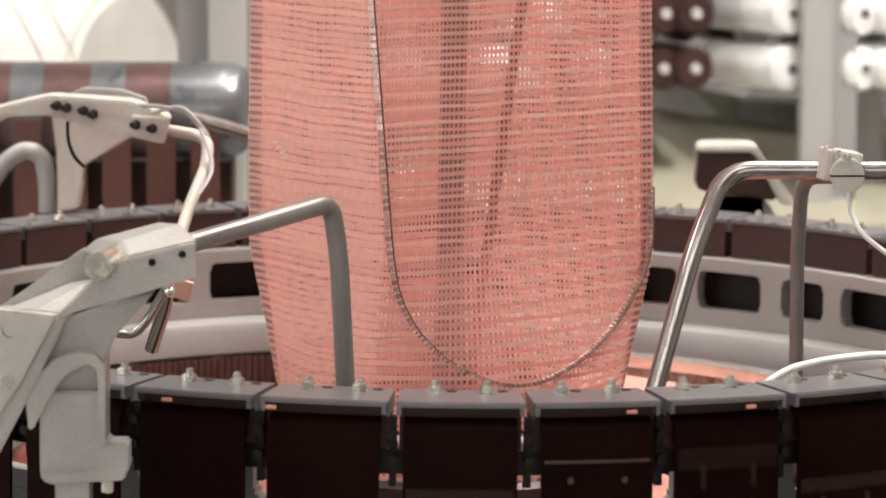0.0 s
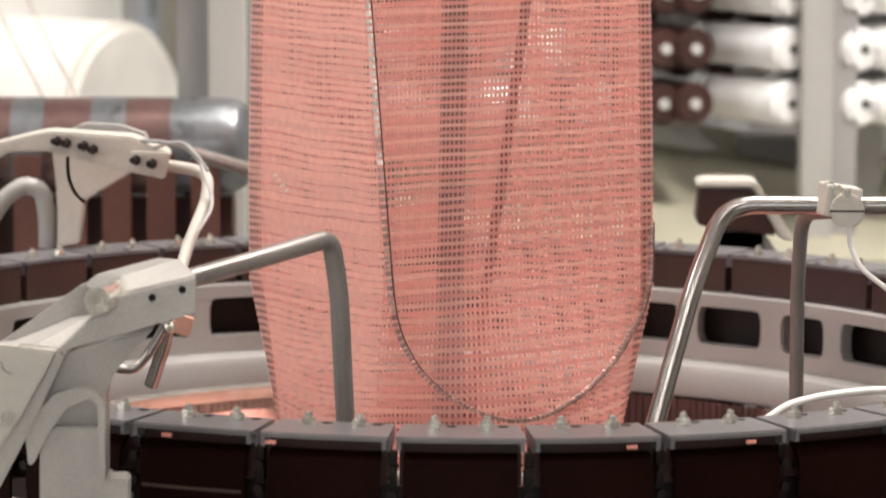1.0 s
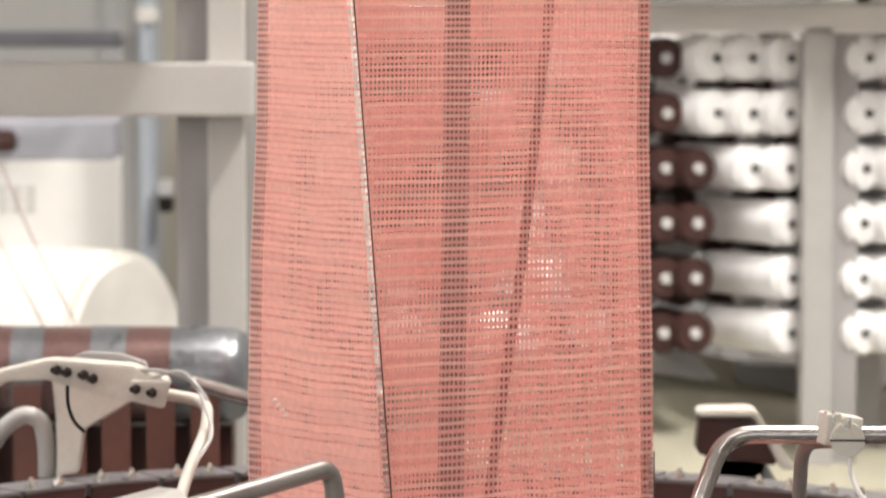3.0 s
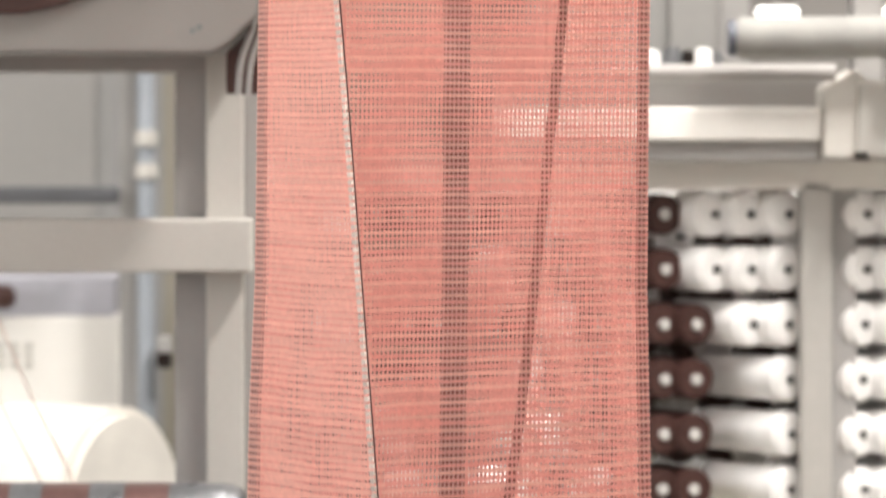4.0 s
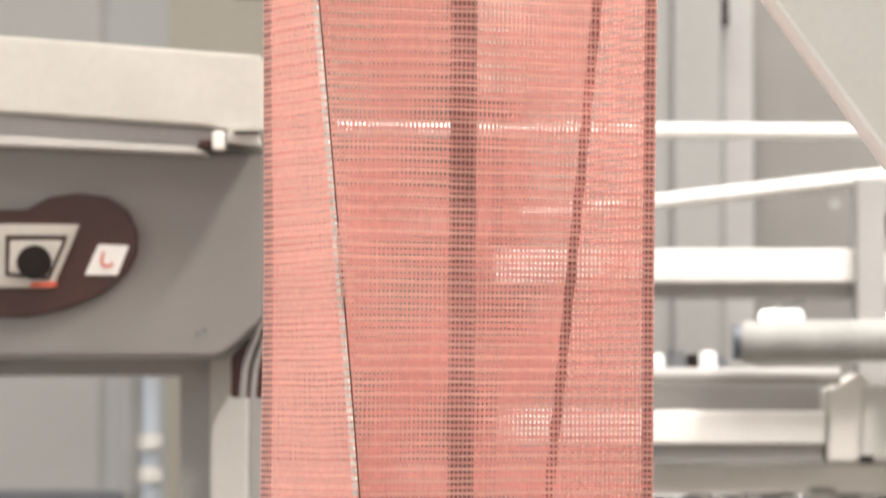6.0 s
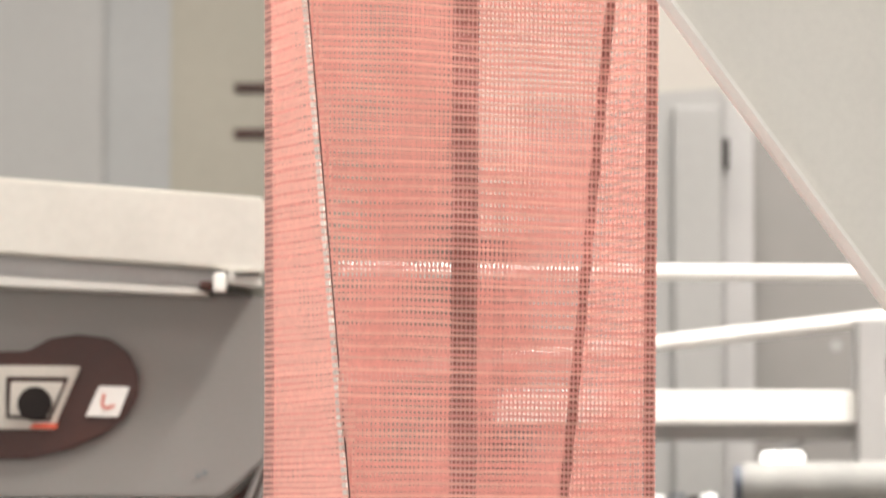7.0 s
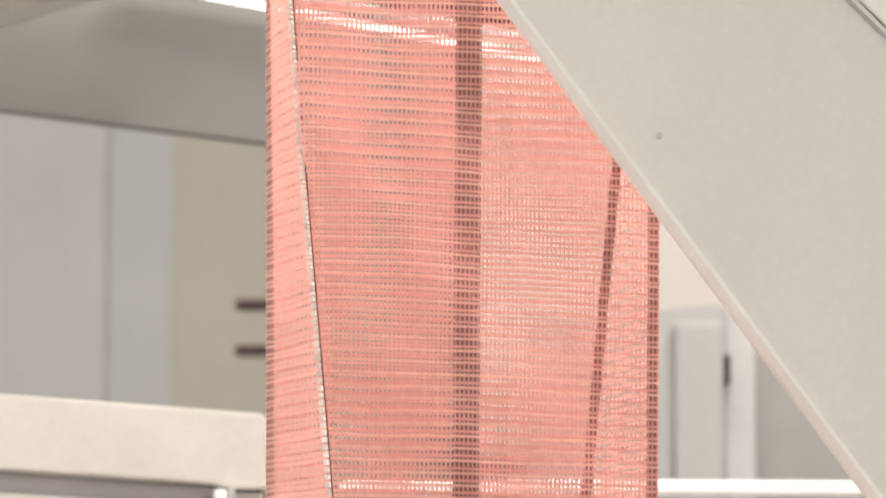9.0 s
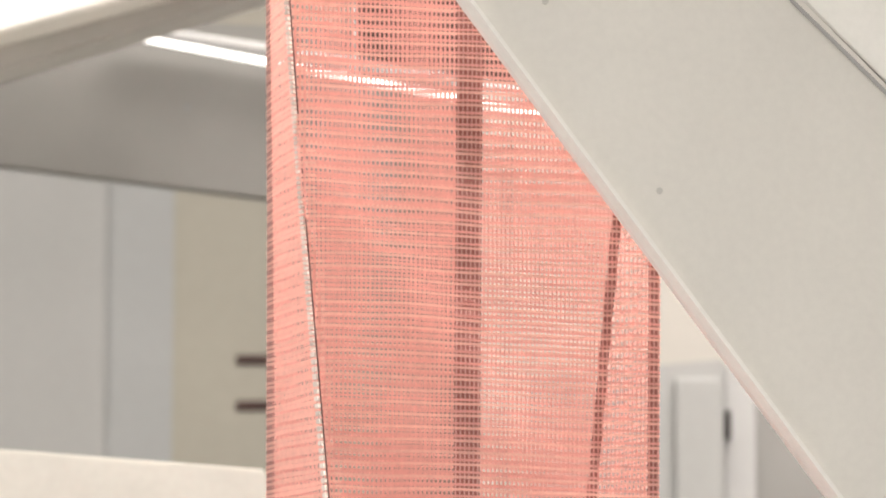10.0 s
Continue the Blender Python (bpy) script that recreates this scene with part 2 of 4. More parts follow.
    for dx in (-0.07, 0.07):
        part("tube", cyl(B(), (dx, -1.05, 0.012), (dx, 1.05, 0.012), 0.016, n=12), TUBEGLOW, lamp, "lit white tube")

# ---- the circular loom ----
LOOM = pose(0.014, 5.14, 1.05, 0, 0.76, 0)
SEG, FIRST = 10.0, -24.6
HEALDS = []
HEALD = mat("brown_heald_bar", (0.075, 0.045, 0.036), 0.35, 0.3)


def loom():
    top = thing("circular_loom", LOOM, "circular loom with a ring of grey plates and black belts", "loom")
    # one segment, made around the angle 0
    plate = B()
    arc_block(plate, 0.800, 0.884, -0.005, 0.0, -4.72, 4.72, 5)
    arc_block(plate, 0.884, 0.888, -0.0055, -0.0012, -4.6, 4.6, 5)
    for a in (-4.6, 4.3):
        arc_block(plate, 0.868, 0.887, -0.015, -0.005, a, a + 0.3, 1)
    for a in (-4.72, 4.62):
        arc_block(plate, 0.803, 0.872, -0.02, -0.005, a, a + 0.1, 1)
    nut, stud, hole_disc = B(), B(), B()
    cyl(nut, (0, 0, 0), (0, 0, 0.0012), 0.0094, n=20)
    cyl(nut, (0, 0, 0.0015), (0, 0, 0.0082), 0.0088, n=6, bevel=0.0012)
    cyl(stud, (0, 0, 0.0080), (0, 0, 0.0145), 0.0044, n=14, bevel=0.001)
    # black disc on the plate, for the shade inside a hole
    cyl(hole_disc, (0, 0, -0.002), (0, 0, 0.0006), 0.0062, n=16)
    belt = B()
    prof = [(0.866, -0.020), (0.876, -0.023), (0.883, -0.030), (0.886, -0.040), (0.886, -0.30), (0.882, -0.30), (0.881, -0.040), (0.872, -0.028), (0.864, -0.024)]
    rows = []
    for i in range(7):
        a = radians(-4.15 + 8.3 * i / 6)
        rows.append([belt.verts.new((r * math.sin(a), -r * math.cos(a), z)) for r, z in prof])
    for p, q in zip(rows, rows[1:]):
        for k in range(len(prof)):
            belt.faces.new((p[k], p[(k + 1) % len(prof)], q[(k + 1) % len(prof)], q[k]))
    belt.faces.new(rows[0])
    belt.faces.new(rows[-1][::-1])
    bmesh.ops.recalc_face_normals(belt, faces=belt.faces[:])
    cover = arc_block(B(), 0.801, 0.862, -0.058, -0.006, -4.55, 4.55, 5)
    roller = B()
    a = radians(4.15)
    cyl(roller, (-0.845 * math.sin(a), -0.872 * math.cos(a), -0.045), (0.845 * math.sin(a), -0.872 * math.cos(a), -0.045), 0.006, n=10)
    pinb = B()
    for z in (-0.04, -0.068):
        cyl(pinb, (0.0, -0.862, z), (0.0, -0.878, z), 0.0055, n=10)
    box(pinb, -0.004, 0.004, -0.868, -0.856, -0.10, -0.02)
    bar = B()
    arc_block(bar, 0.8855, 0.8885, -0.063, -0.060, -3.9, 3.9, 4)
    for a in (-2.0, 2.0):
        s, c = math.sin(radians(a)), math.cos(radians(a))
        cyl(bar, (0.885 * s, -0.885 * c, -0.083), (0.890 * s, -0.890 * c, -0.083), 0.0035, n=10)
    tab = box(B(), -0.006, 0.006, -0.8915, -0.889, -0.0125, -0.0085)
    first = {}
    # front segments ten degrees apart, the rear ones a little closer
    middles = [(FIRST + SEG / 2 + SEG * i, 1.0, SEG) for i in range(-5, 12)] + [(107.0 + 9.23 * i, 0.923, 9.23) for i in range(19)]
    for i, (mid, narrow, wide) in enumerate(middles):
        m = pose(0, 0, 0, 0, 0, mid) @ Matrix.Diagonal((narrow, 1, 1, 1))

        def put(name, bm, material, parent, mm, label="", smooth=False):
            if name not in first:
                first[name] = part(name, bm, material, parent, label, smooth)
                first[name].matrix_basis = mm
                return first[name]
            return again(first[name], mm, parent)
        p = put("cover_plate", plate, PLATE, top, m, "grey satin steel plate")
        for a in (-2.05, 2.05):
            s, c = math.sin(radians(a)), math.cos(radians(a))
            at = pose(0.823 * s, -0.823 * c, 0, 0, 0, 17 * i + 40 * a)
            put("nut", nut, ZINC, p, at, "zinc-plated hexagon nut", False)
            put("stud", stud, ZINC, p, at)
            s, c = math.sin(radians(a + 1.35)), math.cos(radians(a + 1.35))
            put("hole_plug", hole_disc, BLACK, p, pose(0.811 * s, -0.811 * c, 0))
        put("belt", belt, BELT, top, m, "black rubber belt", True)
        put("cover_box", cover, DARKBOX, top, m, "dark brown cover")
        put("roller", roller, BLACK, top, m)
        put("hinge_pin", pinb, BLACK, top, pose(0, 0, 0, 0, 0, mid - wide / 2))
        j = i - 5
        if 0 <= j < 6:
            HEALDS.append((put("heald_bar", bar, HEALD, top, m, "thin brown bar with two rivets"), mid))
        if j in (0, 1, 3, 4):
            put("tab", tab, PINK_LOOSE, top, pose(0, 0, 0, 0, 0, FIRST + SEG * j + (3.2, 1.2, 8.2, 7.4, 6.6)[j]))
    # slotted frame under the plates
    fr = B()
    lathe(fr, [(0.775, -0.078), (0.86, -0.078), (0.86, -0.059), (0.775, -0.059)], 144)
    lathe(fr, [(0.775, -0.160), (0.80, -0.160), (0.80, -0.136), (0.775, -0.136)], 144)
    # wide and narrow slots by turns, with rounded corners
    edges, c = [], 143.3
    while c < 143.3 + 359:
        edges += [(c, c + 8.0), (c - 8.5, c - 2.7)]
        c += 360 / 19
    edges.sort()
    for (a0, a1), (b0, _) in zip(edges, edges[1:] + [(edges[0][0] + 360, 0)]):
        arc_block(fr, 0.7755, 0.80, -0.137, -0.077, a1, b0, 2)
        for sgn, e in ((1, a0), (-1, a1)):
            for za, zb in ((-0.078, -1), (-0.136, 1)):
                for q in range(4):
                    h0 = 0.011 * (1 - math.sqrt(1 - (1 - q / 4) ** 2))
                    zz = sorted((za, za + zb * max(h0, 0.0008)))
                    arc_block(fr, 0.776, 0.80, zz[0], zz[1], *sorted((e + sgn * 0.2 * q, e + sgn * 0.2 * (q + 1))), 1)
    part("slotted_frame", fr, GREYPAINT, top, "grey painted frame ring with slots")
    lip = lathe(B(), [(0.80, -0.161), (0.768, -0.161), (0.752, -0.168), (0.747, -0.178), (0.747, -0.212), (0.755, -0.216), (0.80, -0.216)], 144)
    part("frame_lip", lip, GREYPAINT, top, "rounded grey lower rim", True)
    # black arc added behind the rear slots, for the shade inside them
    part("inner_wall", arc_block(B(), 0.815, 0.83, -0.21, -0.07, 75, 285, 60), BLACK, top)
    # black strip added behind the belts, for the shade in their gaps
    part("front_wall", arc_block(B(), 0.8605, 0.864, -0.086, -0.059, -75, 75, 40), BLACK, top)
    reeds = B()
    for i in range(420):
        c = 360 / 420 * i
        arc_block(reeds, 0.742, 0.748, -0.275, -0.218, c, c + 0.68, 1)
    tagged(part("reed", reeds, REED, top, "dark brown reed strips"), kind="stuff")
    part("shuttle_track", lathe(B(), [(0.54, -0.31), (0.76, -0.31), (0.76, -0.276), (0.735, -0.276), (0.735, -0.30), (0.54, -0.30)], 96), BLACK, top, "black shuttle track")
    # black rather than grey: shade of the belt gaps put into the ring
    part("table_ring", lathe(B(), [(0.70, -0.42), (0.86, -0.42), (0.86, -0.32), (0.70, -0.32)], 96), BLACK, top)
    part("fell_ring", lathe(B(), [(0.215, -0.25), (0.232, -0.25), (0.236, -0.235), (0.226, -0.228), (0.215, -0.235)], 72), DARK_STEEL, top, "dark steel weaving ring", True)
    warp = B()
    for i in range(240):
        a0, a1 = radians(1.5 * i), radians(1.5 * i + 1.0)
        v = [warp.verts.new((r * math.sin(a), -r * math.cos(a), z)) for r, z, a in ((0.24, -0.25, a0), (0.24, -0.25, a1), (0.70, -0.43, a1), (0.70, -0.43, a0))]
        warp.faces.new(v)
    tagged(part("warp_sheet", warp, PINK_LOOSE, top, "coral warp tapes"), kind="stuff")
    part("pedestal", lathe(B(), [(0.12, -1.055), (0.46, -1.055), (0.46, -1.0), (0.30, -0.96), (0.26, -0.55), (0.36, -0.46), (0.36, -0.44), (0.12, -0.44)], 48), GREYPAINT, top, smooth=True)
    leg = box(B(), -0.05, 0.05, -0.84, -0.74, -1.058, -0.42, 0.006)
    first_leg = part("leg", leg, GREYPAINT, top)
    first_leg.matrix_basis = pose(0, 0, 0, 0, 0, 45)
    for a in (135, 225, 315):
        again(first_leg, pose(0, 0, 0, 0, 0, a), top)
    return top


def shuttle():
    s = thing("shuttle", LOOM, "steel shuttle carrying coral weft tape round the loom", "shuttle", "shuttles of the loom")
    rail = B()
    arc_block(rail, 0.600, 0.632, -0.203, -0.186, 157, 203, 24)
    part("rail", rail, ZINC, s, "bright steel rail")
    low = arc_block(B(), 0.604, 0.628, -0.262, -0.250, 158, 202, 20)
    part("lower_rail", low, RODDULL, s)
    for i in range(14):
        a = 158 + 3 * i
        rib = B()
        v = []
        for da, z in ((0, -0.205), (0.7, -0.205), (2.6, -0.251), (1.9, -0.251)):
            for r in (0.606, 0.612):
                v.append(rib.verts.new((r * math.sin(radians(a + da)), -r * math.cos(radians(a + da)), z)))
        for q in ((0, 2, 4, 6), (7, 5, 3, 1), (0, 1, 3, 2), (2, 3, 5, 4), (4, 5, 7, 6), (6, 7, 1, 0)):
            rib.faces.new([v[k] for k in q])
        part("rib", rib, ZINC, s)
    bob = B()
    cyl(bob, (-0.15, 0.535, -0.245), (0.15, 0.535, -0.245), 0.042, 0.036, n=28, bevel=0.006)
    part("bobbin", bob, PINK_LOOSE, s, "wound coral tape", True)
    return s


# ---- the net tube ----


def lerp_table(rows, z):
    return float(np.interp(z, [r[0] for r in rows], [r[1] for r in rows]))


EDGE_A = [(0.80, -0.205), (0.914, -0.223), (1.0, -0.238), (1.105, -0.259), (1.25, -0.259), (1.43, -0.255), (1.6, -0.247), (2.0, -0.241), (2.6, -0.243), (3.3, -0.251)]
EDGE_B = [(0.80, 0.222), (0.914, 0.243), (1.0, 0.262), (1.09, 0.281), (1.3, 0.279), (1.6, 0.273), (2.0, 0.276), (2.6, 0.284), (3.3, 0.288)]
FOLD_F = [(0.80, -0.02), (0.95, -0.05), (1.09, -0.071), (1.43, -0.096), (1.86, -0.128), (2.3, -0.165), (2.664, -0.197), (2.95, -0.219), (3.3, -0.235)]
FOLD_G = [(0.80, 0.02), (1.08, 0.054), (1.43, 0.105), (1.9, 0.156), (2.3, 0.196), (2.663, 0.231), (3.3, 0.27)]
STRIP = [(0.80, 0.002), (0.975, 0.005), (1.575, 0.017), (2.95, 0.030), (3.3, 0.032)]
NET_Y = 5.14


def section(z):
    """Front (A over F to B) and back (B over G to A) lines of the tube at a height: points (x, y)."""
    a, b, f, g = (lerp_table(t, z) for t in (EDGE_A, EDGE_B, FOLD_F, FOLD_G))
    k = min(1, max(0, (z - 0.84) / 0.30))
    k = k * k * (3 - 2 * k)
    hi = min(1, max(0, (z - 1.1) / 1.9))
    df = 0.225 - 0.085 * hi
    out = []
    for mid, d, p, q, s in ((f, df, a, b, -1), (g, df, b, a, 1)):
        line = []
        for i in range(49):
            t = i / 48
            # straight sides meeting in the fold
            tf = 0.32 if s < 0 else 0.45
            if t < tf:
                x, y = p + (mid - p) * t / tf, s * d * t / tf
            else:
                x, y = mid + (q - mid) * (t - tf) / (1 - tf), s * d * (1 - (t - tf) / (1 - tf))
            ang = math.pi * t
            r = 0.5 * (b - a)
            cx, cy = 0.5 * (a + b) + s * r * math.cos(ang), s * r * math.sin(ang)
            line.append(((1 - k) * cx + k * x, (1 - k) * cy + k * y))
        line = [line[0]] + [((line[i - 1][0] + 2 * line[i][0] + line[i + 1][0]) / 4, (line[i - 1][1] + 2 * line[i][1] + line[i + 1][1]) / 4) for i in range(1, 48)] + [line[-1]]
        out.append([(x * (NET_Y + y) / NET_Y, y) for x, y in line])
    return out


def by_length(line, us):
    p = np.array(line)
    d = np.r_[0, np.cumsum(np.hypot(*np.diff(p, axis=0).T))]
    s = np.asarray(us) * d[-1]
    return np.stack([np.interp(s, d, p[:, 0]), np.interp(s, d, p[:, 1])], 1)


def fabric_u(z, us):
    """Places of the fabric's columns, u from 0 (edge A) over 0.5 (middle strip) to 1 (edge B) on the front, 1 to 2 on the back."""
    front, rear = section(z)
    p = np.array(front)
    d = np.r_[0, np.cumsum(np.hypot(*np.diff(p, axis=0).T))]
    xs = lerp_table(STRIP, z)
    mid = float(np.interp(xs, p[:, 0], d / d[-1])) if np.all(np.diff(p[:, 0]) > 0) else 0.5
    us = np.asarray(us)
    uf = np.where(us < 0.5, us / 0.5 * mid, mid + (us - 0.5) / 0.5 * (1 - mid))
    at = np.where((us <= 1)[:, None], by_length(front, np.clip(uf, 0, 1)), by_length(rear, np.clip(us - 1, 0, 1)))
    # soft creases, none at the edges
    k = min(1, max(0, (z - 1.15) / 0.5)) * np.clip(np.minimum(us % 1, 1 - us % 1) * 12, 0, 1)
    at[:, 1] += (0.0045 + 0.004 * min(1, max(0, (z - 1.9) / 0.5))) * k * (np.sin(15 * at[:, 0] + 10 * z) + 0.6 * np.sin(22 * at[:, 0] - 19 * z + 2) + 0.7 * np.sin(27 * at[:, 0] - 15 * z + 1) + 0.4 * np.sin(41 * at[:, 0] + 33 * z))
    return at


def fold_u(z):
    """Where the front fold lies in the fabric's columns."""
    p = np.array(section(z)[0])
    d = np.r_[0, np.cumsum(np.hypot(*np.diff(p, axis=0).T))]
    f = float((d / d[-1])[int(np.argmin(p[:, 1]))])
    mid = float(np.interp(lerp_table(STRIP, z), p[:, 0], d / d[-1])) if np.all(np.diff(p[:, 0]) > 0) else 0.5
    return min(0.37, 0.5 * f / mid)


def tape_gap(z, u):
    """Half of the gap beside a warp tape: tight on the flank before the fold, more open higher up."""
    hi = min(1, max(0, (z - 1.9) / 0.6))
    if u < fold_u_of(z) or u > 1.93:
        return 0.20
    return 0.28 + 0.045 * hi


fold_u_of = functools.lru_cache(None)(fold_u)


def net():
    top = thing("net_tube", pose(0, NET_Y, 0), "coral red woven net tube rising from the loom", "net")
    rng = np.random.default_rng(3)
    pitch, z0, z1 = 0.0080, 0.815, 3.30
    cols = 108
    dark = lambda u: 0.474 < u < 0.534 or u < 0.028 or 1 - 0.024 < u <= 1 or 1.47 < u < 1.50
    # weft tapes: rows round the tube
    nu = 141
    us = np.linspace(0, 2, nu)
    wav = [np.interp(us, np.linspace(0, 2, 23), rng.normal(0, 0.0010, 23)) for _ in range(40)]
    verts, faces, flank = [], [], []
    row = 0
    z = z0
    drift = np.interp(us, np.linspace(0, 2, 31), rng.normal(0, 0.0009, 31))
    while z < z1:
        p = fabric_u(z, us)
        w = (0.0046 + rng.normal(0, 0.0002)) * np.interp(z, [1.3, 1.65], [1.32, 1.04])
        base = len(verts)
        # loose and wavy near the loom and on the flank, tight and paired higher up
        loose = np.interp(us, [0, 0.05, 0.32, 0.4, 1, 2], [0.6, 1, 1, 0.45, 0.45, 0.3]) * np.interp(z, [0.9, 1.25, 1.7], [1.15, 1.0, 0.45])
        pair = (0.0011 if row % 2 else -0.0011) * np.interp(z, [1.9, 2.4], [0.1, 1.0])
        zz = z + pair + loose * (wav[row % 40] * 0.6 + wav[(row // 4) % 40] + drift + 0.0014 * math.sin(row * 0.9))
        swell = 0.5 * w * (1 + loose * 0.30 * np.sin(row * 0.23 + us * 17) * np.sin(us * 9.1 + row * 0.11) + loose * 0.10 * np.sin(row * 1.7))
        f = fold_u_of(z)
        hi = 1 - 0.2 * min(1, max(0, (z - 1.9) / 0.6))
        swell *= np.interp(us, [0, 0.04, 0.06, max(0.065, f - 0.03), max(0.07, f + 0.01), 1, 1.9, 1.95, 2], [0.85, 0.85, 1.22, 1.15, 0.84 * hi, 0.82 * hi, 0.84 * hi, 1.15, 1.2])
        for i in range(nu):
            verts += [(p[i, 0], p[i, 1], zz[i] - swell[i]), (p[i, 0], p[i, 1], zz[i] + swell[i])]
        faces += [(base + 2 * i, base + 2 * i + 2, base + 2 * i + 3, base + 2 * i + 1) for i in range(nu - 1)]
        row += 1
        z += pitch * np.interp(z, [1.3, 1.65], [1.2, 1.0])
        flank.append(f)
    me = bpy.data.meshes.new("weft_tape")
    me.from_pydata(verts, [], faces)
    me.materials.append(PINK)
    me.materials.append(PINK_PALE)
    # all flank rows pale: the stronger light there is put into the colour
    me.polygons.foreach_set("material_index", [1 if us[i % (nu - 1)] < flank[i // (nu - 1)] else (i // (nu - 1)) % 2 for i in range(len(faces))])
    weft = new("weft_tape", me)
    weft.parent = top
    tagged(weft, "coral weft tapes", kind="stuff")
    # warp tapes: columns up the tube; taupe ones mark the strips
    zs = np.linspace(z0, z1, 90)
    sets = {False: ([], []), True: ([], [])}
    middle = np.r_[np.linspace(0, 0.5, 62)[:-1], np.linspace(0.5, 1, 46)[:-1], np.linspace(1, 2, 107)[:-1]]
    step = np.diff(np.r_[middle, 2.0])
    table = np.stack([fabric_u(z, [v for u, h in zip(middle, step) for v in (u + tape_gap(z, u) * h, u + (1 - tape_gap(z, u)) * h)]) for z in zs])
    for c, d in enumerate([dark(u + h / 2) for u, h in zip(middle, step)]):
        verts, faces = sets[d]
        base = len(verts)
        off = 0.0008 if c < 106 else -0.0008
        for j, z in enumerate(zs):
            for e in (0, 1):
                x, y = table[j, 2 * c + e]
                verts.append((x, y + off, z))
        faces += [(base + 2 * j, base + 2 * j + 1, base + 2 * j + 3, base + 2 * j + 2) for j in range(len(zs) - 1)]
    for d, name, material, label in ((False, "warp_tape", PINK, "coral warp tapes"), (True, "marker_tape", PINK_DARK, "taupe marker tapes")):
        me = bpy.data.meshes.new(name)
        me.from_pydata(*[sets[d][0], [], sets[d][1]])
        me.materials.append(material)
        ob = new(name, me)
        ob.parent = top
        tagged(ob, label, kind="stuff")
    # dark ribbons woven in behind the marker strips
    def ribbon(name, low, high):
        b = B()
        rows = []
        for z in np.linspace(z0, z1, 120):
            pq = [fabric_u(z, [u])[0] for u in (low(z), high(z))]
            rows.append([b.verts.new((x, y + 0.0022, z)) for x, y in pq])
        for p, q in zip(rows, rows[1:]):
            b.faces.new((p[0], p[1], q[1], q[0]))
        part(name, b, RIBBON, top, "dark brown ribbon")
    ribbon("middle_ribbon", lambda z: 0.476, lambda z: 0.533)
    ribbon("edge_ribbon", lambda z: 0.004, lambda z: 0.034)
    ribbon("edge_ribbon", lambda z: 0.968, lambda z: 0.997)

    def g_u(z, dx):
        x = lerp_table(FOLD_G, z) + dx
        front = section(z)[0]
        p = np.array(front)
        d = np.r_[0, np.cumsum(np.hypot(*np.diff(p, axis=0).T))]
        f = np.interp(x, p[:, 0], d / d[-1])
        mid = np.interp(lerp_table(STRIP, z), p[:, 0], d / d[-1])
        return float(0.5 * f / mid if f < mid else 0.5 + 0.5 * (f - mid) / (1 - mid))
    ribbon("slanting_ribbon", lambda z: g_u(z, -0.009), lambda z: g_u(z, 0.004))
    # a frayed pale spot
    fray = B()
    for i in range(4):
        p = fabric_u(1.244 - 0.006 * i, [0.070 + 0.011 * i])[0]
        q = Vector((p[0], p[1] - 0.004, 1.244 - 0.006 * i))
        pipe(fray, [q, q + Vector((0.004, -0.002, 0.003)), q + Vector((0.007, -0.001, -0.002))], 0.0014, 5)
    part("frayed_thread", fray, THREAD, top, "pale frayed threads")
    return top


def fold_cord():
    """The braided cord on the tube's fold: up the front, and round in a U at the foot."""
    def on_front(x, z):
        """The place on the front of the tube behind which (x, z) of its middle plane is seen."""
        y = -0.1
        for _ in range(12):
            zz = 1.83 + (z - 1.83) * (NET_Y + y) / NET_Y
            p = np.array(section(zz)[0])
            y = float(np.interp(x * (NET_Y + y) / NET_Y, p[:, 0], p[:, 1]))
        return (x * (NET_Y + y) / NET_Y, NET_Y + y - 0.009, 1.83 + (z - 1.83) * (NET_Y + y) / NET_Y)
    U = [(-0.071, 1.090), (-0.063, 1.036), (-0.037, 0.984), (0.008, 0.942), (0.077, 0.912), (0.130, 0.915), (0.190, 0.950), (0.235, 1.002), (0.267, 1.067), (0.276, 1.109), (0.276, 1.181)]
    path = ring_path([(lerp_table(FOLD_F, z), 0, z) for z in np.linspace(3.28, 1.16, 40)] + [(x, 0, z) for x, z in U], 0.05, 5)
    pts = [on_front(p.x, p.z) for p in path]
    braid = thing("fold_cord", pose(0, 0, 0), "pale and dark braided cord along the net's fold", "cord")
    line = B()
    pipe(line, [Vector(p) + Vector((0.0047, 0.001, 0)) for p in pts], 0.0010, 6)
    part("dark_strand", line, CORD_DARK, braid, "dark strand")
    # short stitches one after another: pale above, shade put into the low ones' colour
    st, low = B(), B()
    fine = []
    for p, q in zip(pts, pts[1:]):
        p, q = Vector(p), Vector(q)
        k = max(1, int((q - p).length / 0.0032))
        fine += [p.lerp(q, i / k) for i in range(k)]
    for i in range(0, len(fine) - 2, 2):
        a, b = fine[i], fine[i + 1]
        m = Matrix.Translation((a + b) / 2) @ (b - a).to_track_quat("Z", "Y").to_matrix().to_4x4()
        bmesh.ops.create_cube(st if a.z > 1.30 + 0.05 * math.sin(i * 2.4) and i < 0.8 * len(fine) else low, size=1, matrix=m @ Matrix.Diagonal((0.0056, 0.0056, (b - a).length * 1.25, 1)))
    tagged(part("stitches", st, CORD_PALE, braid, "pale stitches"), kind="stuff")
    tagged(part("lower_stitches", low, CORD_SHADED, braid, "stitches darkened for the shade low in the ring"), kind="stuff")
    return braid


LOOM_THING = loom()
NET = net()
fold_cord()
SHUTTLES = [shuttle()]
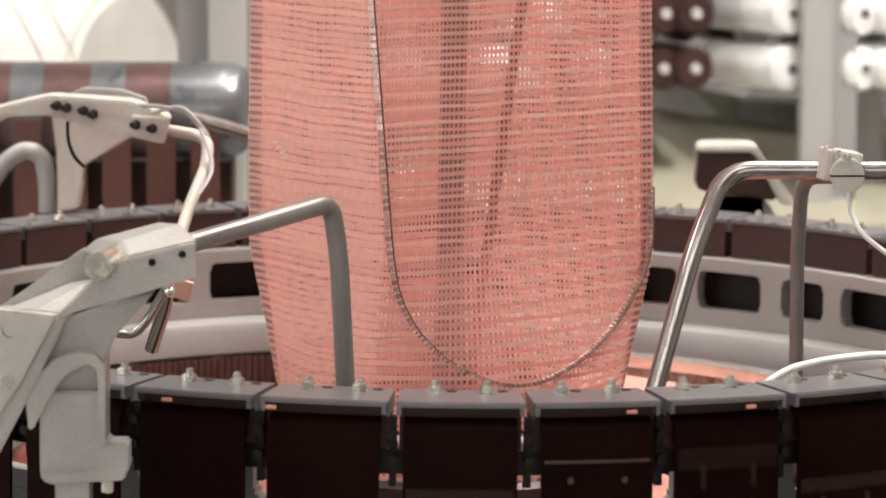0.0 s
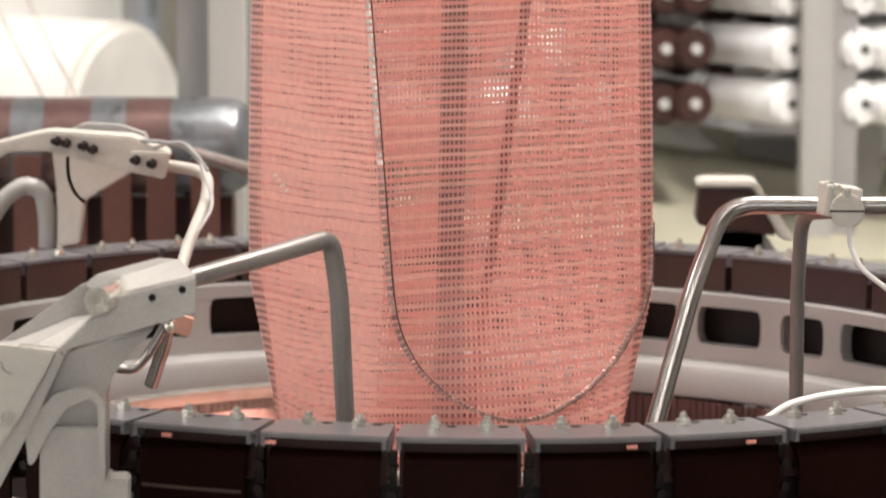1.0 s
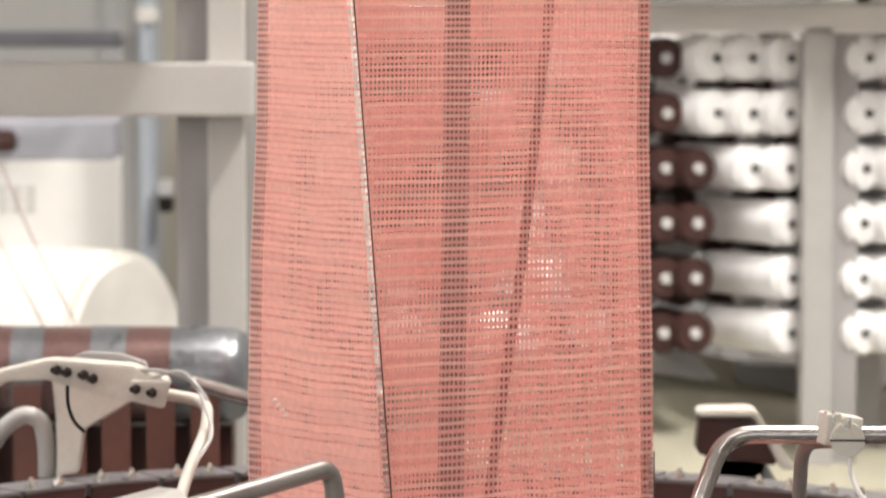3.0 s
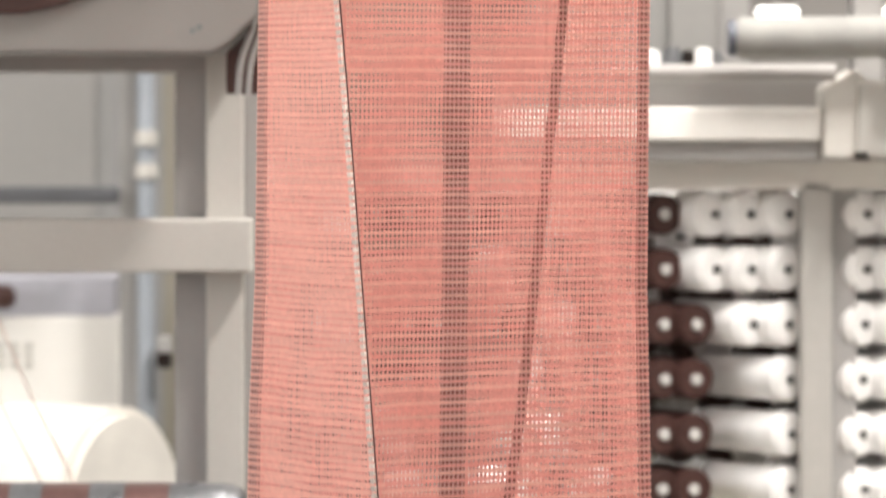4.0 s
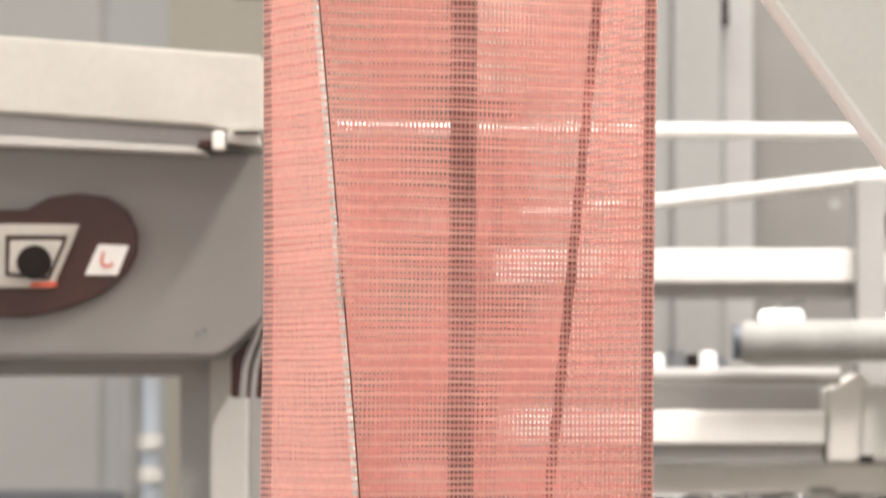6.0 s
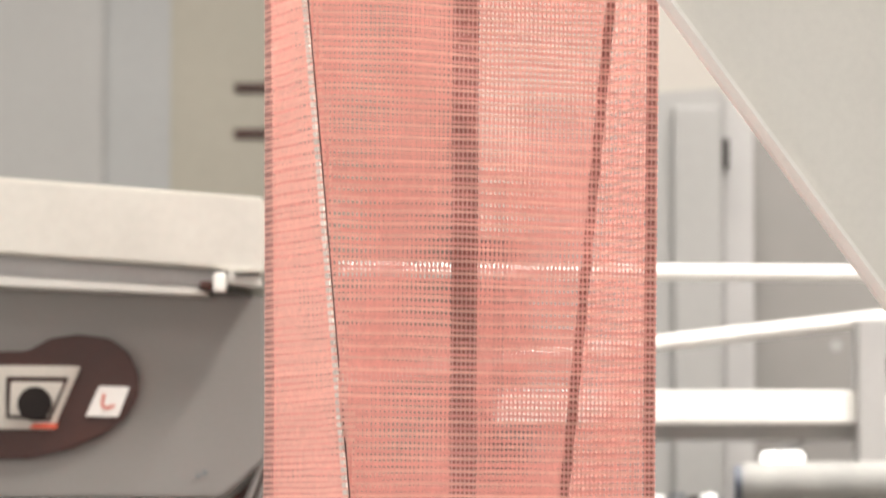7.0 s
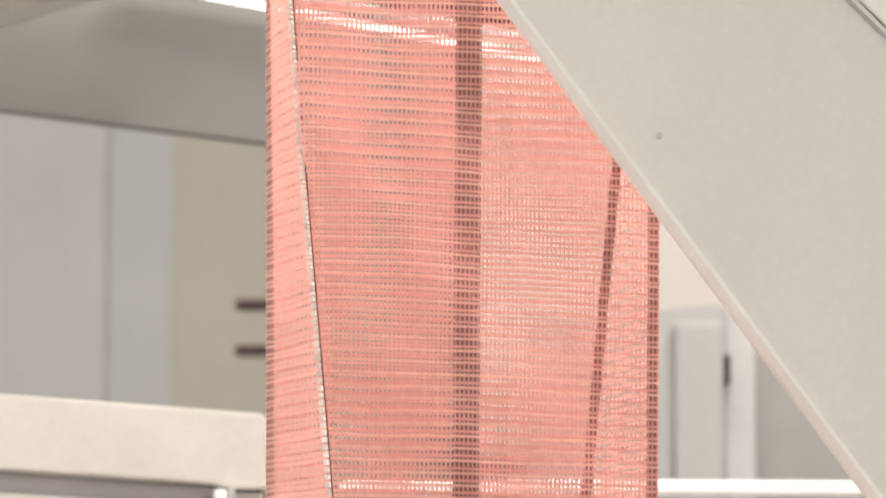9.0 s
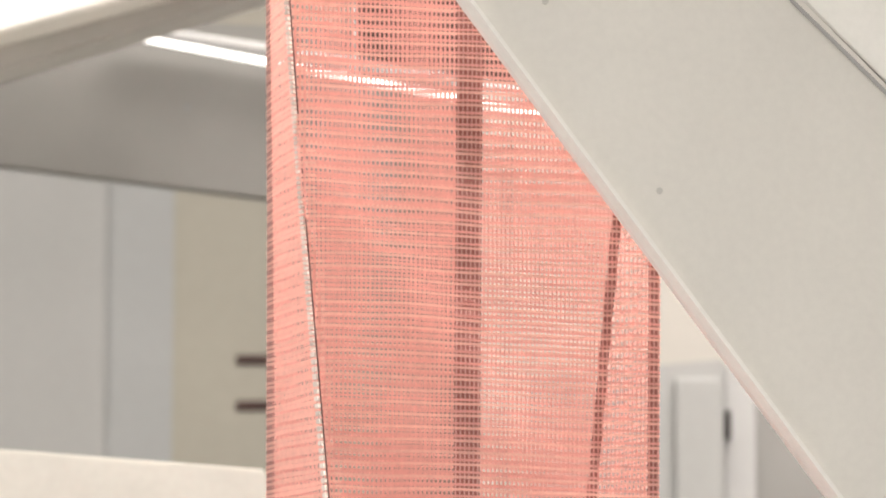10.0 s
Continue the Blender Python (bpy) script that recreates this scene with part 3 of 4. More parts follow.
for i in range(2):
    SHUTTLES.append(copy_thing(SHUTTLES[0], LOOM))

# ---- arms, rods and clamps on the ring ----


def hull(pts, bevel=0.0):
    b = B()
    for p in pts:
        b.verts.new(p)
    r = bmesh.ops.convex_hull(b, input=b.verts[:])
    bmesh.ops.delete(b, geom=[v for v in b.verts if not v.link_faces], context="VERTS")
    bmesh.ops.dissolve_limit(b, angle_limit=radians(6), verts=b.verts[:], edges=b.edges[:])
    if bevel:
        bmesh.ops.bevel(b, geom=b.edges[:], offset=bevel, segments=2, affect="EDGES")
    bmesh.ops.recalc_face_normals(b, faces=b.faces[:])
    return b


def near_arm():
    top = thing("thread_guide", pose(0, 0, 0), "cast aluminium guide arm bolted beside the ring", "guide")
    cheek = B()
    slab(cheek, [(-0.489, 1.034), (-0.425, 1.154), (-0.354, 1.216), (-0.272, 1.236), (-0.272, 1.197), (-0.310, 1.186), (-0.418, 1.155), (-0.460, 1.079), (-0.489, 1.022)], 4.21, 4.222, 0.0015)
    part("front_cheek", cheek, CAST, top)
    rear = B()
    slab(rear, [(-0.524, 1.131), (-0.498, 1.148), (-0.404, 1.215), (-0.370, 1.216), (-0.371, 1.177), (-0.460, 1.139), (-0.524, 1.100)], 4.312, 4.322, 0.0015)
    part("rear_cheek", rear, CAST, top)
    web = B()
    web_pts = [(-0.497, 4.310, 1.151), (-0.488, 4.222, 1.104), (-0.425, 4.222, 1.155), (-0.435, 4.310, 1.151)]
    lower = [(x, y, z - 0.012) for x, y, z in web_pts]
    v = [web.verts.new(p) for p in web_pts + lower]
    for q in ((0, 1, 2, 3), (7, 6, 5, 4), (0, 4, 5, 1), (1, 5, 6, 2), (2, 6, 7, 3), (3, 7, 4, 0)):
        web.faces.new([v[k] for k in q])
    bmesh.ops.recalc_face_normals(web, faces=web.faces[:])
    part("web", web, CAST, top)
    face = slab(B(), [(-0.522, 1.162), (-0.485, 1.165), (-0.423, 1.158), (-0.463, 1.083), (-0.525, 0.994)], 4.196, 4.208, 0.0012)
    part("lower_face", face, CREAM_METAL, top, "cream scratched face plate")
    side = slab(B(), [(-0.526, 1.022), (-0.464, 1.080), (-0.424, 1.154), (-0.414, 1.152), (-0.449, 1.076), (-0.502, 0.978), (-0.528, 0.940)], 4.206, 4.26, 0.002)
    part("lower_side", side, CAST, top)
    part("clamp_block", hull([(-0.344, 4.215, 1.221), (-0.270, 4.215, 1.238), (-0.272, 4.220, 1.197), (-0.341, 4.220, 1.180), (-0.355, 4.250, 1.233), (-0.290, 4.250, 1.252), (-0.388, 4.300, 1.228), (-0.317, 4.300, 1.247), (-0.403, 4.310, 1.215), (-0.371, 4.235, 1.208), (-0.277, 4.300, 1.190), (-0.344, 4.300, 1.180)], 0.0015), CAST, top, "bevelled aluminium clamp block")
    part("channel_floor", hull([(-0.487, 4.310, 1.149), (-0.416, 4.310, 1.178), (-0.386, 4.260, 1.189), (-0.422, 4.225, 1.156), (-0.450, 4.225, 1.159), (-0.422, 4.225, 1.141), (-0.386, 4.260, 1.174)], 0.001), CAST, top)
    d = B()
    cyl(d, *[(-0.377, 4.188, 1.213), (-0.354, 4.270, 1.213)], 0.0160, n=32, bevel=0.002)
    part("dowel", d, ZINC, top, "round steel pin", True)
    for hole in [(-0.318, 4.208, 1.215), (-0.285, 4.208, 1.224)]:
        h = B()
        cyl(h, hole, Vector(hole) + Vector((0, -0.0022, 0)), 0.0042, n=14)
        part("screw_hole", h, BLACK, top)
    scr = B()
    p = Vector([(-0.477, 4.192, 1.084)][0])
    cyl(scr, p, p + Vector((0, 0.006, 0)), 0.008, n=18, bevel=0.0015)
    part("screw", scr, ZINC, top, smooth=True)
    br = B()
    slab(br, [(-0.416, 1.149), (-0.318, 1.177), (-0.362, 1.128), (-0.372, 1.106), (-0.373, 1.007), (-0.350, 1.007), (-0.351, 0.983), (-0.442, 0.983), (-0.449, 1.061), (-0.431, 1.131)], 4.235, 4.285, 0.003)
    part("bracket", br, CAST, top)
    col = slab(B(), [(-0.445, 1.069), (-0.371, 1.069), (-0.372, 1.010), (-0.348, 1.010), (-0.348, 0.978), (-0.391, 0.972), (-0.392, 0.935), (-0.423, 0.935), (-0.426, 0.962), (-0.444, 0.968), (-0.446, 0.978)], 4.222, 4.27, 0.0025)
    part("foot", col, CAST, top)
    part("foot_plate", slab(B(), [(-0.442, 0.979), (-0.349, 0.983), (-0.352, 0.970), (-0.391, 0.968), (-0.438, 0.966)], 4.215, 4.28, 0.002), CAST, top)
    nb = B()
    cyl(nb, *[(-0.372, 4.230, 0.970), (-0.372, 4.230, 0.954)], 0.0075, n=6, bevel=0.001)
    part("nut", nb, ZINC, top)
    post = B()
    box(post, -0.430, -0.397, 4.225, 4.268, 0.60, 0.985, 0.003)
    box(post, -0.447, -0.19, 4.225, 4.40, 0.585, 0.625, 0.003)
    part("post", post, CAST, top)
    rim = slab(B(), [(-0.457, 1.027), (-0.460, 1.065), (-0.449, 1.085), (-0.428, 1.107), (-0.404, 1.114), (-0.383, 1.112), (-0.371, 1.098), (-0.372, 1.008), (-0.381, 1.008), (-0.380, 1.093), (-0.389, 1.101), (-0.414, 1.090), (-0.434, 1.062), (-0.451, 1.029)], 4.212, 4.234, 0.0016)
    part("rim", rim, CAST, top)
    sc = B()
    for pts in ([(-0.483, 4.194, 1.146), (-0.480, 4.194, 1.137), (-0.474, 4.194, 1.133), (-0.471, 4.194, 1.134)], [(-0.468, 4.194, 1.161), (-0.462, 4.194, 1.163)]):
        pipe(sc, pts, 0.0005, 4)
    part("scratch", sc, DARK_STEEL, top, "thin dark scratches")
    rod = B()
    pipe(rod, [(-0.303, 4.270, 1.221), (-0.201, 4.360, 1.239), (-0.129, 4.440, 1.251), (-0.120, 4.450, 1.184), (-0.112, 4.460, 0.996)], 0.0112, 20, 0.022)
    part("rod", rod, RODDULL, top, "bent dull steel rod", True)
    return top


def inner_hook():
    top = thing("thread_hook", pose(0, 0, 0), "small bent steel hook with a pink block under the arm", "hook")
    b = B()
    pipe(b, [(-0.404, 4.620, 1.070), (-0.371, 4.620, 1.066), (-0.356, 4.630, 1.083), (-0.330, 4.640, 1.127)], 0.0058, 12, 0.012)
    part("rod", b, ROD, top, smooth=True)
    b = B()
    pipe(b, [(-0.332, 4.660, 1.121), (-0.338, 4.670, 1.092), (-0.357, 4.690, 1.036)], 0.0085, 14, 0.01)
    part("sleeve", b, ROD, top, "pale steel sleeve", True)
    b = B()
    p = Vector([(-0.314, 4.620, 1.122)][0])
    box(b, -0.012, 0.012, -0.008, 0.008, -0.012, 0.012, 0.002, Matrix.Translation(p) @ pose(0, 0, 0, 0, 18, 10))
    part("block", b, mat("pink_block", (0.62, 0.33, 0.25), 0.5), top, "pink plastic block")
    b = B()
    for q in [(-0.330, 4.600, 1.130), (-0.327, 4.600, 1.122)]:
        bmesh.ops.create_icosphere(b, subdivisions=2, radius=0.007, matrix=Matrix.Translation(q))
    part("eyelet", b, ZINC, top, "bright steel eyelet", True)
    return top


def far_arm():
    top = thing("sensor_holder", pose(0, 0, 0), "cream cast holder with bolts and a bent steel rod", "holder")
    b = slab(B(), [(-0.662, 1.241), (-0.630, 1.251), (-0.581, 1.263), (-0.556, 1.268), (-0.441, 1.260), (-0.387, 1.237), (-0.396, 1.199), (-0.441, 1.209), (-0.465, 1.215), (-0.556, 1.239), (-0.614, 1.238), (-0.663, 1.209)], 5.47, 5.53, 0.003)
    part("body", b, CREAM_METAL, top)
    b = slab(B(), [(-0.537, 1.261), (-0.514, 1.272), (-0.462, 1.269), (-0.424, 1.256), (-0.424, 1.243), (-0.515, 1.243)], 5.54, 5.57, 0.003)
    part("cap", b, GREYPAINT, top)
    b = slab(B(), [(-0.586, 1.209), (-0.461, 1.176), (-0.538, 1.130), (-0.547, 1.065), (-0.580, 1.060), (-0.579, 1.098), (-0.580, 1.149)], 5.79, 5.83, 0.003)
    part("gusset", b, CREAM_METAL, top)
    b = slab(B(), [(-0.440, 1.241), (-0.384, 1.239), (-0.393, 1.202), (-0.437, 1.212)], 5.45, 5.47, 0.002)
    part("clamp_plate", b, CREAM_METAL, top)
    for q in [(-0.545, 5.460, 1.255), (-0.531, 5.460, 1.252), (-0.507, 5.460, 1.248), (-0.494, 5.460, 1.243), (-0.432, 5.440, 1.230), (-0.409, 5.440, 1.225)]:
        s = B()
        q = Vector(q)
        cyl(s, q + Vector((-0.004, -0.012, 0.001)), q + Vector((0, 0.02, 0)), 0.0046, n=16, bevel=0.001)
        cyl(s, q + Vector((0, -0.002, 0)), q + Vector((0, 0.012, 0)), 0.0072, n=6)
        part("bolt", s, DARK_STEEL, top, "dark socket bolt", True)
    arch = B()
    pipe(arch, [(-0.685, 5.820, 1.095), (-0.659, 5.820, 1.134), (-0.629, 5.820, 1.152), (-0.604, 5.820, 1.142), (-0.597, 5.820, 1.104), (-0.597, 5.820, 1.056)], 0.0135, 14, 0.03)
    part("arch", arch, GREYPAINT, top, smooth=True)
    rod = B()
    pipe(rod, [(-0.396, 5.490, 1.218), (-0.333, 5.480, 1.209), (-0.331, 5.420, 1.178), (-0.350, 5.300, 1.130), (-0.360, 5.200, 1.089)], 0.0085, 16, 0.03)
    part("rod", rod, CREAM_METAL, top, "bent satin rod", True)
    for pts, r in (([(-0.465, 5.500, 1.252), (-0.402, 5.460, 1.255), (-0.362, 5.460, 1.247), (-0.343, 5.440, 1.230), (-0.317, 5.380, 1.175), (-0.353, 5.300, 1.123)], 0.003), ([(-0.410, 5.460, 1.245), (-0.370, 5.460, 1.256), (-0.349, 5.440, 1.241), (-0.330, 5.430, 1.216)], 0.0026)):
        w = B()
        pipe(w, pts, r, 8, 0.03)
        part("wire", w, GREYPAINT, top, "thin grey wire", True)
    w = B()
    pipe(w, [(-0.530, 5.460, 1.233), (-0.530, 5.460, 1.205), (-0.521, 5.460, 1.181), (-0.508, 5.470, 1.167)], 0.0026, 8, 0.02)
    part("dark_wire", w, BLACK, top, "thin black wire", True)
    pl = B()
    pipe(pl, [(-0.383, 5.900, 1.191), (-0.288, 5.900, 1.163)], 0.012, 12)
    part("push_rod", pl, ROD, top, smooth=True)
    return top


def right_guide():
    top = thing("guide_rods", pose(0, 0, 0), "polished bent steel rods held by a split clamp", "guide")
    b = B()
    pipe(b, [(0.784, 4.800, 1.245), (0.557, 4.850, 1.238), (0.356, 4.880, 1.235), (0.311, 4.800, 1.139), (0.257, 4.700, 0.974)], 0.0118, 24, 0.04)
    part("long_rod", b, ROD, top, "polished steel rod", True)
    b = B()
    pipe(b, [(0.494, 4.860, 1.229), (0.458, 4.920, 1.220), (0.454, 4.930, 1.127), (0.455, 4.940, 0.942)], 0.0092, 20, 0.03)
    part("short_rod", b, RODDULL, top, "dull steel rod", True)
    b = B()
    p = Vector([(0.496, 4.850, 1.238)][0])
    box(b, -0.024, 0.024, -0.02, 0.02, -0.014, 0.026, 0.003, Matrix.Translation(p) @ pose(0, 0, 0, 0, 9, 12))
    part("clamp_body", b, CREAM_METAL, top, "pale aluminium clamp")
    b = B()
    c = Vector([(0.505, 4.815, 1.235)][0])
    cyl(b, c, c + Vector((0, 0.03, 0)), 0.0215, n=36, bevel=0.002)
    part("clamp_cap", b, CREAM_METAL, top, smooth=True)
    b = B()
    box(b, c.x - 0.022, c.x + 0.022, c.y - 0.0008, c.y + 0.004, c.z - 0.001, c.z + 0.001)
    part("clamp_slit", b, BLACK, top)
    for q in [(0.484, 4.840, 1.263), (0.492, 4.830, 1.259), (0.504, 4.820, 1.256)]:
        s = B()
        q = Vector(q)
        cyl(s, q + Vector((0, 0, -0.006)), q + Vector((0, 0, 0.007)), 0.0065, n=14, bevel=0.001)
        part("screw", s, ZINC, top, smooth=True)
    w = B()
    pipe(w, [(0.509, 4.830, 1.214), (0.509, 4.830, 1.192), (0.522, 4.820, 1.163), (0.555, 4.820, 1.137), (0.606, 4.820, 1.100)], 0.0032, 8, 0.02)
    part("wire", w, CABLE, top, "thin white wire", True)
    pst = box(B(), 0.92, 0.98, 4.77, 4.83, 0.0, 1.26, 0.005)
    part("post", pst, CAST, top)
    b = box(B(), 0.78, 0.95, 4.778, 4.822, 1.215, 1.26, 0.004)
    part("post_clamp", b, CAST, top)
    return top


def ring_cable():
    b = B()
    pipe(b, [(0.376, 4.620, 0.992), (0.387, 4.620, 1.004), (0.417, 4.630, 1.023), (0.467, 4.650, 1.031), (0.541, 4.680, 1.033), (0.632, 4.680, 1.024), (0.694, 4.620, 0.951)], 0.005, 12, 0.03)
    tagged(part("cable", b, CABLE, smooth=True), "white cable looped over the ring plates", "cable")


def sensor_box():
    top = thing("sensor_box", pose(0, 0, 0), "dark sensor box in a pale frame behind the ring", "sensor")
    part("housing", slab(B(), [(0.410, 1.106), (0.495, 1.102), (0.534, 1.047), (0.534, 1.027), (0.414, 1.043), (0.405, 1.049)], 6.17, 6.24, 0.004), BROWN, top, "dark brown housing")
    part("frame", slab(B(), [(0.405, 1.112), (0.412, 1.117), (0.500, 1.117), (0.565, 1.021), (0.540, 1.021), (0.495, 1.106), (0.407, 1.106)], 6.16, 6.25, 0.004), CREAM_METAL, top, "pale frame")
    part("foot_bracket", slab(B(), [(0.436, 1.034), (0.514, 1.034), (0.551, 0.976), (0.436, 0.976)], 6.20, 6.24, 0.003), GREYPAINT, top)
    part("stand", box(B(), 0.44, 0.52, 6.20, 6.26, 0.0, 1.04, 0.005), GREYPAINT, top)


near_arm()
inner_hook()
far_arm()
right_guide()
ring_cable()
sensor_box()

# ---- behind the loom, left ----


def striped_roll():
    top = thing("film_roll", pose(0, 0, 0), "shiny roll wound with brown and grey-blue tapes", "roll")
    r, cy, cz, x1 = 0.082, 6.6, 1.128, -0.331
    bands = [x1]
    k = 0
    while bands[-1] > -2.0:
        w = 0.13 if k == 0 else (0.055, 0.075, 0.06, 0.08)[k % 4]
        b = B()
        if k == 0:
            rings = []
            for xa, ra in ((0.13, 0.3), (0.13, 1), (0.045, 1), (0.022, 0.965), (0.008, 0.87), (0.0, 0.74), (0.0, 0.3)):
                rings.append([b.verts.new((x1 - xa, cy + r * ra * math.cos(2 * math.pi * i / 40), cz + r * ra * math.sin(2 * math.pi * i / 40))) for i in range(40)])
            for p, q in zip(rings, rings[1:] + rings[:1]):
                for i in range(40):
                    b.faces.new((p[i], p[(i + 1) % 40], q[(i + 1) % 40], q[i]))
            bmesh.ops.recalc_face_normals(b, faces=b.faces[:])
        else:
            cyl(b, (bands[-1] - w, cy, cz), (bands[-1], cy, cz), r + 0.0006 * (k % 3), n=40)
        part("band", b, (ROLLB, ROLLR)[k % 2], top, ("grey-blue tape", "brown red tape")[k % 2], True)
        bands.append(bands[-1] - w)
        k += 1
    b = B()
    for x in np.arange(-2.0, -0.42, 0.075):
        box(b, x, x + 0.048, 6.515, 6.522, 0.35, 1.12)
    tagged(part("tape_sheet", b, mat("russet_tape", (0.10, 0.038, 0.027), 0.5, 0, 6, 0.25, 0.1, 60), top, "russet tapes hanging under the roll"), kind="stuff")
    b = B()
    box(b, -2.0, -0.36, 6.60, 6.72, 0.3, 1.04)
    part("backing", b, BROWN, top)
    for x in (-1.9, -0.42):
        part("stand", box(B(), x - 0.03, x + 0.03, 6.66, 6.74, 0, 1.12, 0.004), FRAME_DARK, top)


def white_roll():
    top = thing("fabric_roll", pose(0, 0, 0), "large roll of white fabric on a stand", "roll")
    b = B()
    cyl(b, (-2.23, 9.9, 0.925), (-0.73, 9.0, 0.925), 0.235, n=56, bevel=0.02)
    part("fabric", b, FABRIC_W, top, smooth=True)
    b = B()
    d = Vector((1.5, -0.9, 0)).normalized()
    e = Vector((-0.73, 9.0, 0.925))
    cyl(b, e - d * 0.02, e + d * 0.06, 0.04, n=24)
    part("core", b, CARD, top, smooth=True)
    for x in (-2.2, -0.9):
        part("stand", box(B(), x - 0.04, x + 0.04, 9.0 + (-0.8 - x) * 0.6 - 0.04, 9.0 + (-0.8 - x) * 0.6 + 0.1, 0, 0.75, 0.005), FRAME_DARK, top)


def steel_frame():
    top = thing("machine_frame", pose(0, 0, 0), "light grey steel frame with an upright and a cross rail", "frame")
    part("upright", box(B(), -0.418, -0.352, 6.9, 7.04, 0, 1.96, 0.004), FRAME, top)
    # side faces in darker grey: their shade is put into the paint
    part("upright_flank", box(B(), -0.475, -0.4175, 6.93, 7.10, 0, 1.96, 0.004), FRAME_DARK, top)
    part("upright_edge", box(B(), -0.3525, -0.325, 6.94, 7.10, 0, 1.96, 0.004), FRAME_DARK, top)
    part("cross_rail", box(B(), -2.6, -0.333, 6.84, 6.9, 1.558, 1.653, 0.006), FRAME, top)
    part("top_rail", box(B(), -2.6, -0.33, 6.92, 7.1, 1.912, 1.962, 0.004), FRAME_DARK, top)
    part("far_upright", box(B(), -2.6, -2.46, 6.9, 7.04, 0, 1.96, 0.004), FRAME, top)


def control_box():
    top = thing("control_box", pose(0, 0, 0), "grey control box with a brown oval switch plate", "control box")
    y = 6.55
    b = slab(B(), [(-1.511, 1.940), (-0.383, 1.940), (-0.357, 1.956), (-0.306, 2.004), (-0.306, 2.280), (-1.513, 2.376)], y, 7.15, 0.005)
    part("body", b, BOXGREY, top)
    lid = slab(B(), [(-1.512, 2.519), (-0.751, 2.475), (-0.305, 2.441), (-0.304, 2.313), (-0.366, 2.315), (-0.385, 2.321), (-0.749, 2.346), (-1.509, 2.397)], 6.47, 7.2, 0.005)
    part("lid", lid, mat("cream_lid_paint", (0.57, 0.55, 0.50), 0.5, 0, 4, 0.07, 0.12, 60), top, "cream sloping lid")
    part("groove", slab(B(), [(-1.509, 2.397), (-0.749, 2.345), (-0.385, 2.319), (-0.366, 2.313), (-0.370, 2.287), (-0.389, 2.289), (-0.749, 2.310), (-1.508, 2.362)], 6.49, 6.56, 0.003), FRAME_DARK, top, "dark groove rail")
    part("ledge", slab(B(), [(-1.508, 2.362), (-0.749, 2.309), (-0.417, 2.289), (-0.397, 2.277), (-0.749, 2.293), (-1.508, 2.346)], 6.475, 6.56, 0.001), FRAME, top)
    part("hinge", slab(B(), [(-0.366, 2.315), (-0.312, 2.312), (-0.308, 2.289), (-0.365, 2.295)], 6.455, 6.50, 0.002), FRAME, top)
    part("lid_hook", box(B(), -0.389, -0.368, 6.452, 6.475, 2.281, 2.313, 0.005), WHITE, top, "small white hook")
    part("hook_shank", box(B(), -0.412, -0.3895, 6.462, 6.48, 2.286, 2.300, 0.004), BROWN, top, "brown hook shank")
    part("hinge_gap", box(B(), -0.353, -0.311, 6.447, 6.456, 2.3085, 2.312), BLACK, top)
    for dx, r in ((0.0, 0.006), (0.017, 0.005)):
        hk = B()
        pipe(hk, [(-0.309 + dx, 6.60, 2.03), (-0.320 + dx, 6.595, 1.98), (-0.340 + dx, 6.60, 1.93), (-0.345 + dx, 6.605, 1.87)], r, 8, 0.03)
        part("cable", hk, FRAME_DARK, top, "grey cable", True)
    pl = B()
    o = [(-0.901, 2.184), (-0.706, 2.187), (-0.668, 2.208), (-0.620, 2.215), (-0.568, 2.208), (-0.535, 2.184), (-0.518, 2.146), (-0.520, 2.110), (-0.537, 2.078), (-0.577, 2.046), (-0.634, 2.021), (-0.701, 2.006), (-0.900, 2.004)]
    slab(pl, o, 6.535, 6.551, 0.003)
    plate = part("switch_plate", pl, BROWN, top, "dark brown oval plate")
    part("socket_frame", slab(B(), [(-0.900, 2.163), (-0.615, 2.161), (-0.660, 2.055), (-0.899, 2.055)], 6.522, 6.536, 0.002), CREAM_METAL, plate, "pale socket frame")
    part("socket_inset", slab(B(), [(-0.739, 2.143), (-0.634, 2.142), (-0.665, 2.068), (-0.739, 2.074)], 6.517, 6.523, 0.001), DARKBOX, plate)
    part("socket_face", slab(B(), [(-0.731, 2.134), (-0.642, 2.134), (-0.668, 2.074), (-0.733, 2.079)], 6.514, 6.5175, 0.001), CREAM_METAL, plate)
    k = B()
    c = Vector([(-0.690, 6.505, 2.097)][0])
    cyl(k, c, c + Vector((0, 0.014, 0)), 0.029, 0.029, n=28, bevel=0.003)
    part("switch_knob", k, BLACK, plate, "black round switch", True)
    part("red_strip", slab(B(), [(-0.694, 2.064), (-0.651, 2.064), (-0.655, 2.056), (-0.699, 2.056)], 6.519, 6.523), RED, plate)
    part("sticker", slab(B(), [(-0.584, 2.128), (-0.533, 2.126), (-0.552, 2.076), (-0.607, 2.077)], 6.531, 6.536), WHITE, plate, "white sticker with a red curved mark")
    s = B()
    pipe(s, [(-0.575, 6.530, 2.115), (-0.580, 6.530, 2.098), (-0.573, 6.530, 2.089), (-0.559, 6.530, 2.095)], 0.0022, 6, 0.008)
    part("red_mark", s, RED, plate)
    s = B()
    for q in [(-0.418, 6.548, 1.977), (-0.407, 6.548, 1.983)]:
        cyl(s, q, Vector(q) + Vector((0, 0.01, 0)), 0.005, n=12)
    part("screw", s, ROLLB, top)
